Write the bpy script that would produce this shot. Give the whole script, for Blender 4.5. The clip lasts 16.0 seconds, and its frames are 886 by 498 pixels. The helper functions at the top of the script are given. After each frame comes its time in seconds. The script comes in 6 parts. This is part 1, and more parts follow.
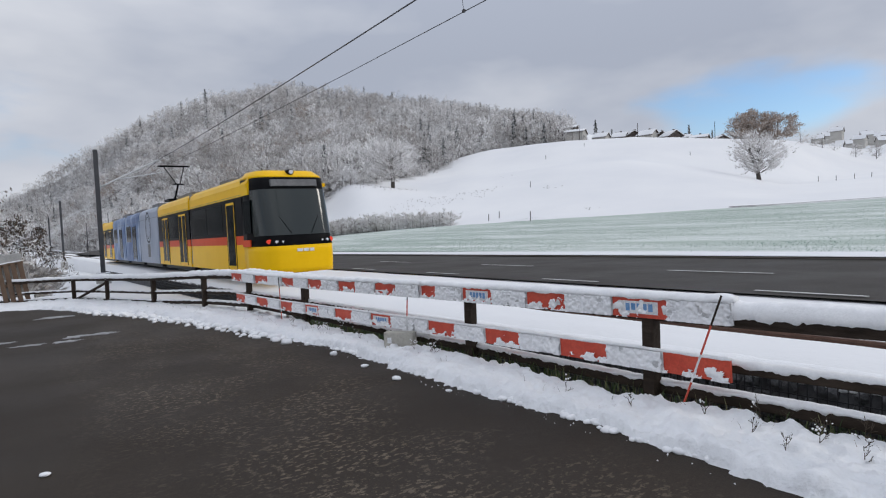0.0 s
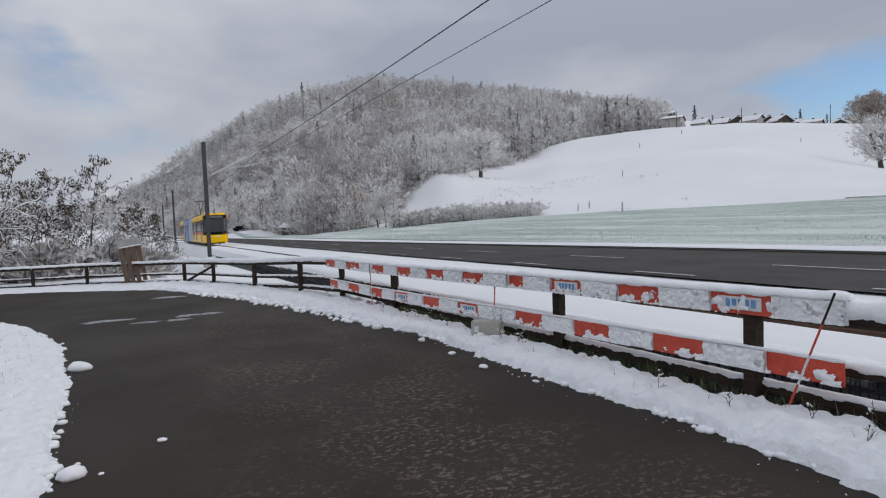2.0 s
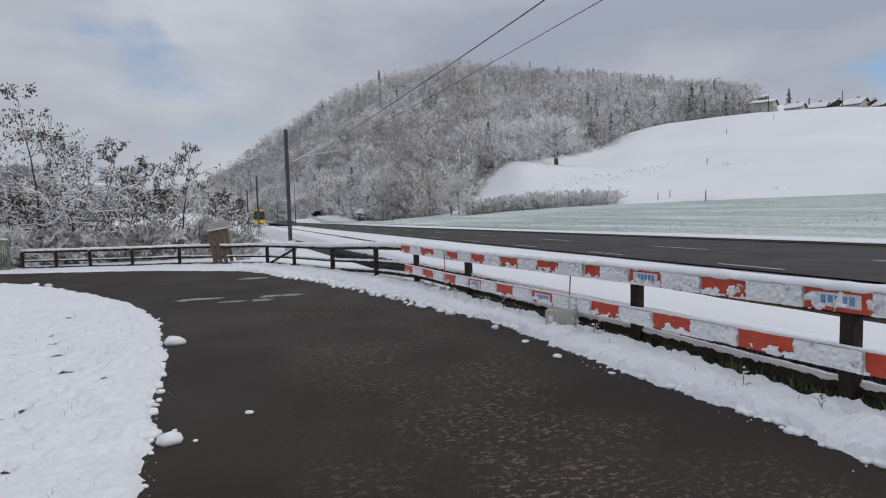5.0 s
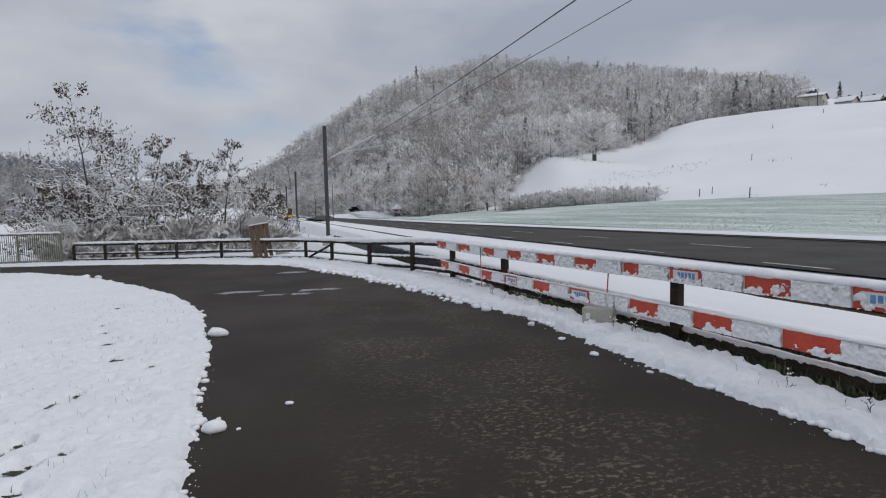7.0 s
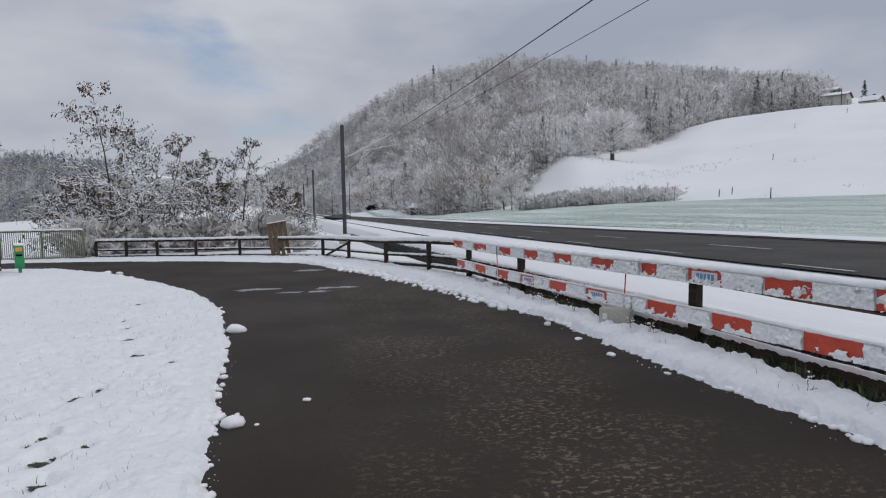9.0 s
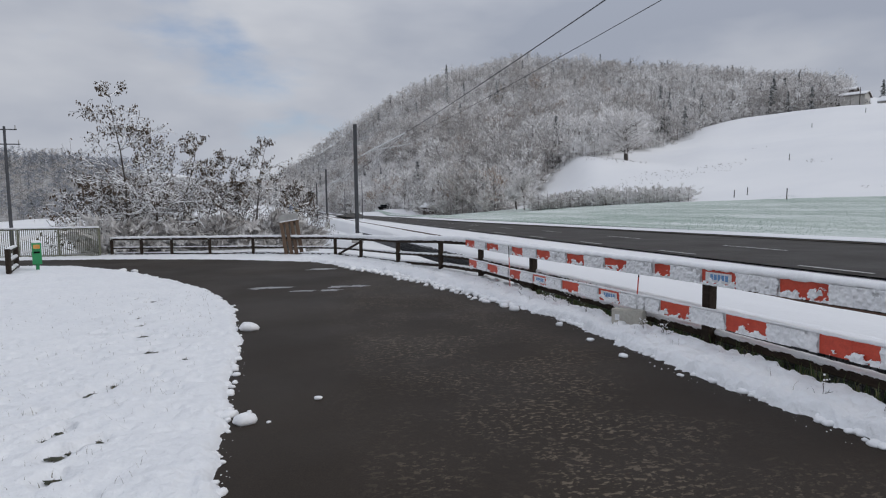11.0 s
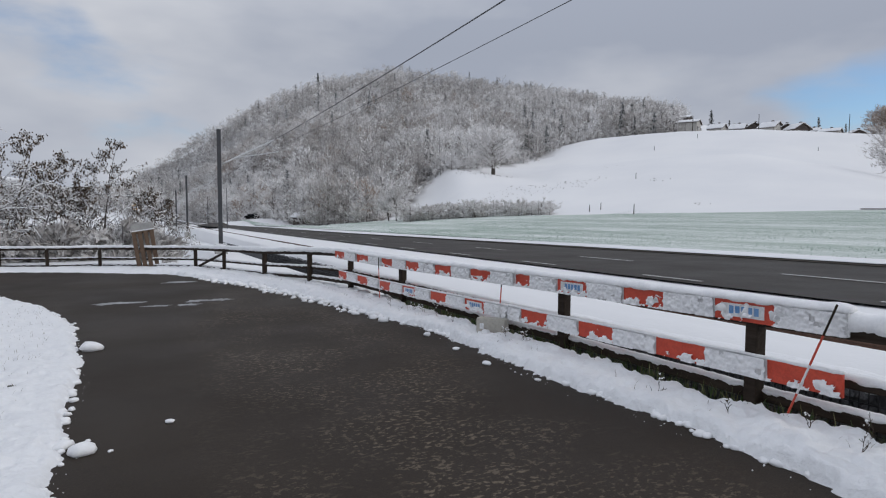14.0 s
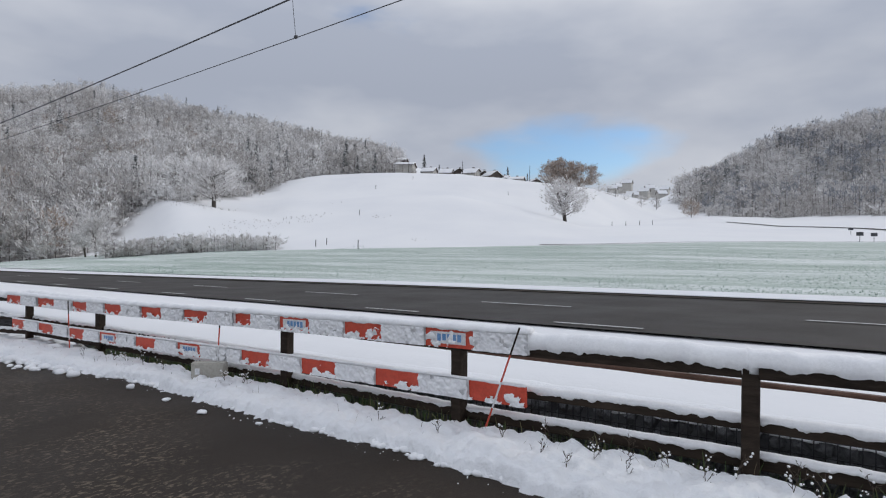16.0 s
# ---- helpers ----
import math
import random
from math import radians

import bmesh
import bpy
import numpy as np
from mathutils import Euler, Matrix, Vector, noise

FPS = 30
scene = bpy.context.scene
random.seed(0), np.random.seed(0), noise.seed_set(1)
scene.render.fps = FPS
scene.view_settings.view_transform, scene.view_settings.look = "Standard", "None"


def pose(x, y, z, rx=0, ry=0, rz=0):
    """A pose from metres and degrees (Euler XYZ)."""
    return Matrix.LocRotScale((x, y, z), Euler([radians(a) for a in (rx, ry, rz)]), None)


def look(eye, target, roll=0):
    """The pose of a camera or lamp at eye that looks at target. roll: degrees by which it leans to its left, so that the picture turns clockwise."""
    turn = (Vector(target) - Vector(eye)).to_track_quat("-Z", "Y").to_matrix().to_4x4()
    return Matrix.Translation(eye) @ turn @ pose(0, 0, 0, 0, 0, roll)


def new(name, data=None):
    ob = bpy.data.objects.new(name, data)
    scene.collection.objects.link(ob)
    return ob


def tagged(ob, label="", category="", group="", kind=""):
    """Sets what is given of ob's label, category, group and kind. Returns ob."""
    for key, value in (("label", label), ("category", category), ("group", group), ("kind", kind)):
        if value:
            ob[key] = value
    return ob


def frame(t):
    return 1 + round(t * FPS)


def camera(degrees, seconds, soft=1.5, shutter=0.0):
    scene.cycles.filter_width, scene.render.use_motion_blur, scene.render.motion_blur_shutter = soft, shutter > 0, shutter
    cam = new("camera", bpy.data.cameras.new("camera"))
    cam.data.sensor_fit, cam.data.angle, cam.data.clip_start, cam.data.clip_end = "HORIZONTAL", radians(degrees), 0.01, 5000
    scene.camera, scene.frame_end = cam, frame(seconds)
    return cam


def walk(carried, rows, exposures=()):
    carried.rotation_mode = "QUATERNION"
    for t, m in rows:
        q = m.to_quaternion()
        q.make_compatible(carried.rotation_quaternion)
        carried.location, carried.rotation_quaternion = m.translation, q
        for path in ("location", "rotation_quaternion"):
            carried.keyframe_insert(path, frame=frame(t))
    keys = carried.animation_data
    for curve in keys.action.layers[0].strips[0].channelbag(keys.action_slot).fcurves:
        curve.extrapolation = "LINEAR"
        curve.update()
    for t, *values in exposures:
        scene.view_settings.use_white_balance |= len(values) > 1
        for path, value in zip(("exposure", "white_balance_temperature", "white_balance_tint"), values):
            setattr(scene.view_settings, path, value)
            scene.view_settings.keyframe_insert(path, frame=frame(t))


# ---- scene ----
cam = camera(72.50, 16.0, 1.15)
# seconds, eye, yaw, pitch, roll
PATH = [
    (0, 0.058, 0.046, 1.614, -34.68, -2.74, 2.38),
    (0.5, 0.048, 0.038, 1.614, -32.55, -2.89, 2.32),
    (1, 0.043, 0.032, 1.612, -30.27, -3.06, 2.16),
    (1.5, 0.035, 0.033, 1.613, -28.36, -3.17, 2.11),
    (2, 0.029, 0.040, 1.612, -26.43, -3.41, 1.98),
    (2.5, 0.021, 0.047, 1.612, -24.49, -3.64, 1.91),
    (3, 0.014, 0.043, 1.613, -23.35, -3.86, 1.81),
    (3.5, 0.007, 0.037, 1.612, -22.49, -4.05, 1.67),
    (4, 0.002, 0.037, 1.612, -21.43, -4.24, 1.54),
    (4.5, -0.004, 0.031, 1.614, -20.39, -4.37, 1.47),
    (5, -0.012, 0.031, 1.614, -19.50, -4.41, 1.38),
    (7.5, -0.039, 0.000, 1.617, -15.52, -4.79, 1.13),
    (8, -0.041, 0.003, 1.616, -15.14, -4.83, 1.06),
    (8.5, -0.047, -0.005, 1.615, -14.86, -4.78, 0.98),
    (9, -0.048, -0.006, 1.618, -14.55, -4.78, 0.91),
    (9.5, -0.047, -0.005, 1.619, -14.24, -4.79, 0.80),
    (12, -0.045, -0.011, 1.617, -12.99, -4.75, 0.69),
    (12.5, -0.045, -0.016, 1.619, -12.91, -4.65, 0.68),
    (13, -0.034, -0.016, 1.621, -13.80, -4.60, 0.55),
    (13.5, -0.006, -0.032, 1.626, -19.07, -4.49, 0.07),
    (14, 0.007, -0.037, 1.626, -25.39, -3.82, -0.20),
    (14.5, 0.016, -0.063, 1.633, -32.13, -2.68, -0.45),
    (15, 0.022, -0.082, 1.640, -38.68, -1.61, -0.57),
    (15.5, 0.036, -0.070, 1.640, -44.39, -0.76, -0.42),
    (16, 0.048, -0.080, 1.644, -50.86, -0.39, -0.36),
]
walk(cam, [(t, pose(x, y, z, 90 + pitch, roll, yaw)) for t, x, y, z, yaw, pitch, roll in PATH],
     exposures=[(0, 0.13), (1.0, -0.01), (3.0, -0.11), (13.0, -0.12), (14.5, -0.02), (16.0, 0.03)])

# ---- light ----
scene.view_settings.exposure = 0.0
SUN_AZ, SUN_EL = 118.0, 34.0        # degrees clockwise from +y, degrees up
world = bpy.data.worlds.new("winter_sky")
scene.world = world
world.use_nodes = True


def make_world():
    nt = world.node_tree
    nt.nodes.clear()
    n = lambda k: nt.nodes.new(k)
    ln = nt.links.new
    out, bg = n("ShaderNodeOutputWorld"), n("ShaderNodeBackground")
    sky = n("ShaderNodeTexSky")
    sky.sky_type, sky.sun_disc = "NISHITA", False
    sky.sun_elevation, sky.sun_rotation = radians(SUN_EL), radians(SUN_AZ)
    gain = n("ShaderNodeVectorMath")
    gain.operation = "SCALE"
    gain.inputs["Scale"].default_value = 0.115
    sky.ozone_density, sky.dust_density, sky.air_density = 5.0, 0.4, 1.0
    ln(sky.outputs[0], gain.inputs[0])
    tc = n("ShaderNodeTexCoord")
    sep = n("ShaderNodeSeparateXYZ")
    ln(tc.outputs["Generated"], sep.inputs[0])
    # cloud layer: flattened noise, cover thinner towards one clearing
    mp = n("ShaderNodeMapping")
    mp.inputs["Scale"].default_value = (1.0, 1.0, 2.6)
    mp.inputs["Location"].default_value = (0.35, 0.1, 0.2)
    ln(tc.outputs["Generated"], mp.inputs[0])
    nz = n("ShaderNodeTexNoise")
    nz.inputs["Scale"].default_value, nz.inputs["Detail"].default_value, nz.inputs["Roughness"].default_value = 2.6, 7, 0.5
    ln(mp.outputs[0], nz.inputs["Vector"])
    # gaps in the cover, flat and wide: (azimuth, rise, edge, amount)
    flat = n("ShaderNodeVectorMath")
    flat.operation = "MULTIPLY"
    flat.inputs[1].default_value = (1, 1, 2.6)
    ln(tc.outputs["Generated"], flat.inputs[0])
    nrm = n("ShaderNodeVectorMath")
    nrm.operation = "NORMALIZE"
    ln(flat.outputs[0], nrm.inputs[0])
    shade = nz.outputs[0]
    for az, rise, edge, amount in ((62.5, 0.145, 0.982, 0.26), (2.0, 0.19, 0.955, 0.055), (90.0, 0.28, 0.90, 0.075)):
        dot = n("ShaderNodeVectorMath")
        dot.operation = "DOT_PRODUCT"
        dot.inputs[1].default_value = Vector((math.sin(radians(az)), math.cos(radians(az)), 2.6 * rise)).normalized()
        ln(nrm.outputs[0], dot.inputs[0])
        clear = n("ShaderNodeMapRange")
        clear.inputs[1].default_value, clear.inputs[2].default_value = edge, 1.0
        clear.inputs[3].default_value, clear.inputs[4].default_value = 0.0, amount
        ln(dot.outputs["Value"], clear.inputs[0])
        sub = n("ShaderNodeMath")
        sub.operation = "SUBTRACT"
        ln(shade, sub.inputs[0])
        ln(clear.outputs[0], sub.inputs[1])
        shade = sub.outputs[0]
    cover = n("ShaderNodeMapRange")
    cover.interpolation_type = "SMOOTHSTEP"
    cover.inputs[1].default_value, cover.inputs[2].default_value = 0.20, 0.40
    ln(shade, cover.inputs[0])
    # cloud tone: soft grey-blue with lighter billows
    nz2 = n("ShaderNodeTexNoise")
    nz2.inputs["Scale"].default_value, nz2.inputs["Detail"].default_value = 1.9, 5
    ln(mp.outputs[0], nz2.inputs["Vector"])
    ramp = n("ShaderNodeValToRGB")
    ramp.color_ramp.elements[0].position, ramp.color_ramp.elements[1].position = 0.36, 0.66
    ramp.color_ramp.elements[0].color = (0.365, 0.402, 0.488, 1)
    ramp.color_ramp.elements[1].color = (0.63, 0.65, 0.70, 1)
    ln(nz2.outputs[0], ramp.inputs[0])
    # an overcast sky is brighter overhead
    zen = n("ShaderNodeMapRange")
    zen.inputs[1].default_value, zen.inputs[2].default_value = 0.25, 1.0
    zen.inputs[3].default_value, zen.inputs[4].default_value = 1.0, 1.6
    ln(sep.outputs["Z"], zen.inputs[0])
    cl = n("ShaderNodeVectorMath")
    cl.operation = "SCALE"
    ln(ramp.outputs[0], cl.inputs[0])
    ln(zen.outputs[0], cl.inputs["Scale"])
    mix = n("ShaderNodeMix")
    mix.data_type = "RGBA"
    ln(cover.outputs[0], mix.inputs[0])
    ln(gain.outputs[0], mix.inputs[6])
    ln(cl.outputs[0], mix.inputs[7])
    ln(mix.outputs[2], bg.inputs[0])
    ln(bg.outputs[0], out.inputs[0])


make_world()
sun = new("sun", bpy.data.lights.new("sun", "SUN"))
sun.data.energy, sun.data.angle, sun.data.color = 0.85, radians(16), (1.0, 0.95, 0.88)
sun.matrix_world = look((60 * math.sin(radians(SUN_AZ)), 60 * math.cos(radians(SUN_AZ)), 60 * math.tan(radians(SUN_EL))), (0, 0, 0))

# ---- materials ----


def material(name, base, rough=0.6, metal=0.0, spec=0.5):
    m = bpy.data.materials.new(name)
    m.use_nodes = True
    b = m.node_tree.nodes["Principled BSDF"]
    b.inputs["Base Color"].default_value = (*base, 1)
    b.inputs["Roughness"].default_value, b.inputs["Metallic"].default_value = rough, metal
    b.inputs["Specular IOR Level"].default_value = spec
    return m


def noise_node(nt, scale, detail=4, rough=0.55, stretch=None):
    tc = nt.nodes.new("ShaderNodeTexCoord")
    nz = nt.nodes.new("ShaderNodeTexNoise")
    nz.inputs["Scale"].default_value, nz.inputs["Detail"].default_value, nz.inputs["Roughness"].default_value = scale, detail, rough
    src = tc.outputs["Object"]
    if stretch:
        mp = nt.nodes.new("ShaderNodeMapping")
        mp.inputs["Scale"].default_value = stretch
        nt.links.new(src, mp.inputs[0])
        src = mp.outputs[0]
    nt.links.new(src, nz.inputs["Vector"])
    return nz


def ramp_node(nt, source, stops):
    r = nt.nodes.new("ShaderNodeValToRGB")
    els = r.color_ramp.elements
    while len(els) < len(stops):
        els.new(0.5)
    for e, (p, c) in zip(els, stops):
        e.position, e.color = p, (*c, 1) if len(c) == 3 else c
    nt.links.new(source, r.inputs[0])
    return r


def mix_node(nt, fac, a, b):
    m = nt.nodes.new("ShaderNodeMix")
    m.data_type = "RGBA"
    for src, sock in ((fac, m.inputs[0]), (a, m.inputs[6]), (b, m.inputs[7])):
        if isinstance(src, (float, int)):
            sock.default_value = src
        elif isinstance(src, tuple):
            sock.default_value = (*src, 1)
        else:
            nt.links.new(src, sock)
    return m.outputs[2]


def bump(m, source, strength=0.3, distance=0.02):
    nt = m.node_tree
    b = nt.nodes.new("ShaderNodeBump")
    b.inputs["Strength"].default_value, b.inputs["Distance"].default_value = strength, distance
    nt.links.new(source, b.inputs["Height"])
    nt.links.new(b.outputs[0], nt.nodes["Principled BSDF"].inputs["Normal"])


def mottled(name, stops, scale, rough=0.6, metal=0.0, detail=5, bump_by=0.2, dist=0.01, stretch=None, fine=None, grain=(0.82, 1.1), spec=0.5):
    """A surface whose colour runs through stops over one noise, with a finer grain and relief."""
    m = material(name, stops[0][1], rough, metal, spec)
    nt = m.node_tree
    nz = noise_node(nt, scale, detail, 0.6, stretch)
    r = ramp_node(nt, nz.outputs[0], stops)
    col = r.outputs[0]
    fz = noise_node(nt, fine or scale * 9, 4, 0.6, stretch)
    tone = ramp_node(nt, fz.outputs[0], [(0.3, (grain[0],) * 3), (0.7, (grain[1],) * 3)])
    mul = nt.nodes.new("ShaderNodeMix")
    mul.data_type, mul.blend_type = "RGBA", "MULTIPLY"
    mul.inputs[0].default_value = 1.0
    nt.links.new(col, mul.inputs[6])
    nt.links.new(tone.outputs[0], mul.inputs[7])
    nt.links.new(mul.outputs[2], nt.nodes["Principled BSDF"].inputs["Base Color"])
    bump(m, fz.outputs[0], bump_by, dist)
    return m


def islands(name, stops, rough=0.7):
    """Each loose piece takes its own tone."""
    m = material(name, stops[0][1], rough, 0, 0.2)
    nt = m.node_tree
    g = nt.nodes.new("ShaderNodeNewGeometry")
    r = ramp_node(nt, g.outputs["Random Per Island"], stops)
    nt.links.new(r.outputs[0], nt.nodes["Principled BSDF"].inputs["Base Color"])
    return m


SNOW = mottled("snow", [(0.25, (0.735, 0.75, 0.775)), (0.75, (0.80, 0.81, 0.825))], 0.8, 0.55, bump_by=0.8, dist=0.03, fine=14, grain=(0.95, 1.03))
SNOW_CLOD = mottled("snow_clod", [(0.25, (0.77, 0.78, 0.80)), (0.75, (0.86, 0.865, 0.87))], 6, 0.55, bump_by=0.3, dist=0.012, fine=38, grain=(0.95, 1.04))
WOOD = mottled("weathered_dark_wood", [(0.3, (0.018, 0.013, 0.010)), (0.7, (0.050, 0.037, 0.028))], 3, 0.75, bump_by=0.4, dist=0.006, stretch=(6, 1, 6), spec=0.15)
RED = mottled("red_board_paint", [(0.3, (0.52, 0.055, 0.028)), (0.7, (0.62, 0.085, 0.045))], 5, 0.45, bump_by=0.1)
WHITE = mottled("white_board_paint", [(0.3, (0.66, 0.67, 0.68)), (0.7, (0.80, 0.80, 0.80))], 5, 0.45, bump_by=0.1)
STEEL = mottled("galvanised_steel", [(0.3, (0.16, 0.165, 0.17)), (0.7, (0.26, 0.265, 0.27))], 4, 0.5, 0.6)
POLE_PAINT = mottled("dark_pole_paint", [(0.3, (0.045, 0.047, 0.052)), (0.7, (0.075, 0.078, 0.085))], 2, 0.5, 0.2)
RAIL_RUST = mottled("rusty_rail_steel", [(0.3, (0.085, 0.045, 0.030)), (0.7, (0.15, 0.085, 0.06))], 5, 0.6, 0.4)
CONCRETE = mottled("concrete", [(0.3, (0.32, 0.32, 0.31)), (0.7, (0.45, 0.44, 0.42))], 3, 0.8)
STONE = mottled("dark_gabion_stone", [(0.3, (0.06, 0.063, 0.067)), (0.7, (0.15, 0.153, 0.16))], 3, 0.8, bump_by=0.6, dist=0.02)
PALE_STEEL = mottled("pale_galvanised_tube", [(0.3, (0.48, 0.49, 0.50)), (0.7, (0.66, 0.67, 0.68))], 4, 0.5, 0.1)
WIRE = material("dark_wire", (0.05, 0.05, 0.055), 0.45, 0.7)
BARK = mottled("bark", [(0.3, (0.05, 0.042, 0.036)), (0.7, (0.10, 0.085, 0.075))], 4, 0.85)
FROST = islands("frosted_twigs", [(0.0, (0.60, 0.575, 0.56)), (0.5, (0.70, 0.685, 0.675)), (1.0, (0.80, 0.79, 0.79))])
FROST_WARM = islands("frosted_brown_twigs", [(0.0, (0.27, 0.205, 0.16)), (0.5, (0.42, 0.35, 0.30)), (1.0, (0.66, 0.62, 0.59))])
CONIFER = islands("snowy_needles", [(0.0, (0.05, 0.06, 0.055)), (0.4, (0.12, 0.13, 0.125)), (0.7, (0.40, 0.41, 0.42)), (1.0, (0.8, 0.81, 0.82))])
FROST_WHITE = islands("heavily_frosted_twigs", [(0.0, (0.74, 0.725, 0.715)), (1.0, (0.88, 0.88, 0.88))])
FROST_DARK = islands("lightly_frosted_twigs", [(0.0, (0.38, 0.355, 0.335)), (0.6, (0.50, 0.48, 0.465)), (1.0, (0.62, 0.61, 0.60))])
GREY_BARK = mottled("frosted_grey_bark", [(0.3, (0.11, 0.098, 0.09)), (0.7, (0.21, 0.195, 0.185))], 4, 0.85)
# distance haze and shade painted into the twig colour: darker and bluer
HAZE_BLUE = islands("haze_blue_grey_twigs", [(0.0, (0.19, 0.205, 0.235)), (0.6, (0.28, 0.30, 0.335)), (1.0, (0.42, 0.445, 0.485))])
DRY_LEAF = islands("dry_brown_leaves", [(0.0, (0.045, 0.032, 0.024)), (0.6, (0.10, 0.075, 0.055)), (0.9, (0.17, 0.13, 0.10)), (0.93, (0.62, 0.63, 0.65)), (1.0, (0.8, 0.8, 0.81))])


def terrain_material():
    """Snow over meadow; where woods stand, leaf litter shows through."""
    m = material("snowy_ground", (0.85, 0.87, 0.9), 0.6)
    nt = m.node_tree
    big = noise_node(nt, 0.045, 5)
    tone = ramp_node(nt, big.outputs[0], [(0.3, (0.74, 0.75, 0.77)), (0.7, (0.81, 0.815, 0.82))])
    fine = noise_node(nt, 1.3, 6, 0.7, (1, 1, 1))
    tuft = ramp_node(nt, fine.outputs[0], [(0.66, (0, 0, 0)), (0.74, (1, 1, 1))])
    zone = ramp_node(nt, noise_node(nt, 0.02, 3).outputs[0], [(0.46, (0, 0, 0)), (0.56, (0.7, 0.7, 0.7))])
    mul = nt.nodes.new("ShaderNodeMath")
    mul.operation = "MULTIPLY"
    nt.links.new(tuft.outputs[0], mul.inputs[0])
    nt.links.new(zone.outputs[0], mul.inputs[1])
    col = mix_node(nt, mul.outputs[0], tone.outputs[0], (0.42, 0.40, 0.36))
    at = nt.nodes.new("ShaderNodeAttribute")
    at.attribute_name = "woods"
    litter = ramp_node(nt, noise_node(nt, 0.35, 6, 0.7).outputs[0], [(0.35, (0.13, 0.115, 0.10)), (0.6, (0.42, 0.42, 0.42)), (0.75, (0.8, 0.8, 0.82))])
    col = mix_node(nt, at.outputs["Fac"], col, litter.outputs[0])
    nt.links.new(col, nt.nodes["Principled BSDF"].inputs["Base Color"])
    bump(m, fine.outputs[0], 0.35, 0.06)
    return m


def asphalt_material(name, worn):
    """Damp dark asphalt; worn: pale scuffed flakes and grit."""
    m = material(name, (0.035, 0.034, 0.034), 0.5, 0, 0.17 if worn else 0.22)
    nt = m.node_tree
    lo, hi = ((0.0225, 0.0168, 0.0125), (0.034, 0.0258, 0.0190)) if worn else ((0.034, 0.0295, 0.0265), (0.046, 0.041, 0.037))
    base = ramp_node(nt, noise_node(nt, 0.35 if worn else 0.8, 5, 0.55, (1, 1 if worn else 0.08, 1)).outputs[0], [(0.3, lo), (0.7, hi)])
    grit = noise_node(nt, 90, 3, 0.7)
    speck = ramp_node(nt, grit.outputs[0], [(0.35, (0.7, 0.7, 0.7)), (0.66, (1.3, 1.28, 1.25)), (0.78, (3.2, 3.0, 2.8))])
    mul = nt.nodes.new("ShaderNodeMix")
    mul.data_type, mul.blend_type = "RGBA", "MULTIPLY"
    mul.inputs[0].default_value = 1.0
    nt.links.new(base.outputs[0], mul.inputs[6])
    nt.links.new(speck.outputs[0], mul.inputs[7])
    col = mul.outputs[2]
    if worn:
        flake = ramp_node(nt, noise_node(nt, 25.0, 5, 0.66, (0.7, 1.0, 1.0)).outputs[0], [(0.55, (0, 0, 0)), (0.59, (1, 1, 1))])
        patch = ramp_node(nt, noise_node(nt, 0.75, 4, 0.6).outputs[0], [(0.40, (0.05, 0.05, 0.05)), (0.58, (1, 1, 1))])
        # the scuffs lie along the trodden middle of the path
        tc = nt.nodes.new("ShaderNodeTexCoord")
        sep = nt.nodes.new("ShaderNodeSeparateXYZ")
        nt.links.new(tc.outputs["Object"], sep.inputs[0])
        zone = patch
        for sock, lo_at, hi_at in (("X", 0.15, 1.1), ("X", 3.5, 2.7), ("Y", 17.0, 11.0)):
            fade = nt.nodes.new("ShaderNodeMapRange")
            fade.inputs[1].default_value, fade.inputs[2].default_value = lo_at, hi_at
            nt.links.new(sep.outputs[sock], fade.inputs[0])
            both = nt.nodes.new("ShaderNodeMath")
            both.operation = "MULTIPLY"
            nt.links.new(zone.outputs[0], both.inputs[0])
            nt.links.new(fade.outputs[0], both.inputs[1])
            zone = both
        f = nt.nodes.new("ShaderNodeMath")
        f.operation = "MULTIPLY"
        nt.links.new(flake.outputs[0], f.inputs[0])
        nt.links.new(zone.outputs[0], f.inputs[1])
        col = mix_node(nt, f.outputs[0], col, (0.135, 0.108, 0.079))
    nt.links.new(col, nt.nodes["Principled BSDF"].inputs["Base Color"])
    wet = ramp_node(nt, noise_node(nt, 0.5, 4).outputs[0], [(0.35, (0.62, 0.62, 0.62)), (0.65, (0.74, 0.74, 0.74))])
    nt.links.new(wet.outputs[0], nt.nodes["Principled BSDF"].inputs["Roughness"])
    bump(m, grit.outputs[0], 0.35, 0.004)
    return m


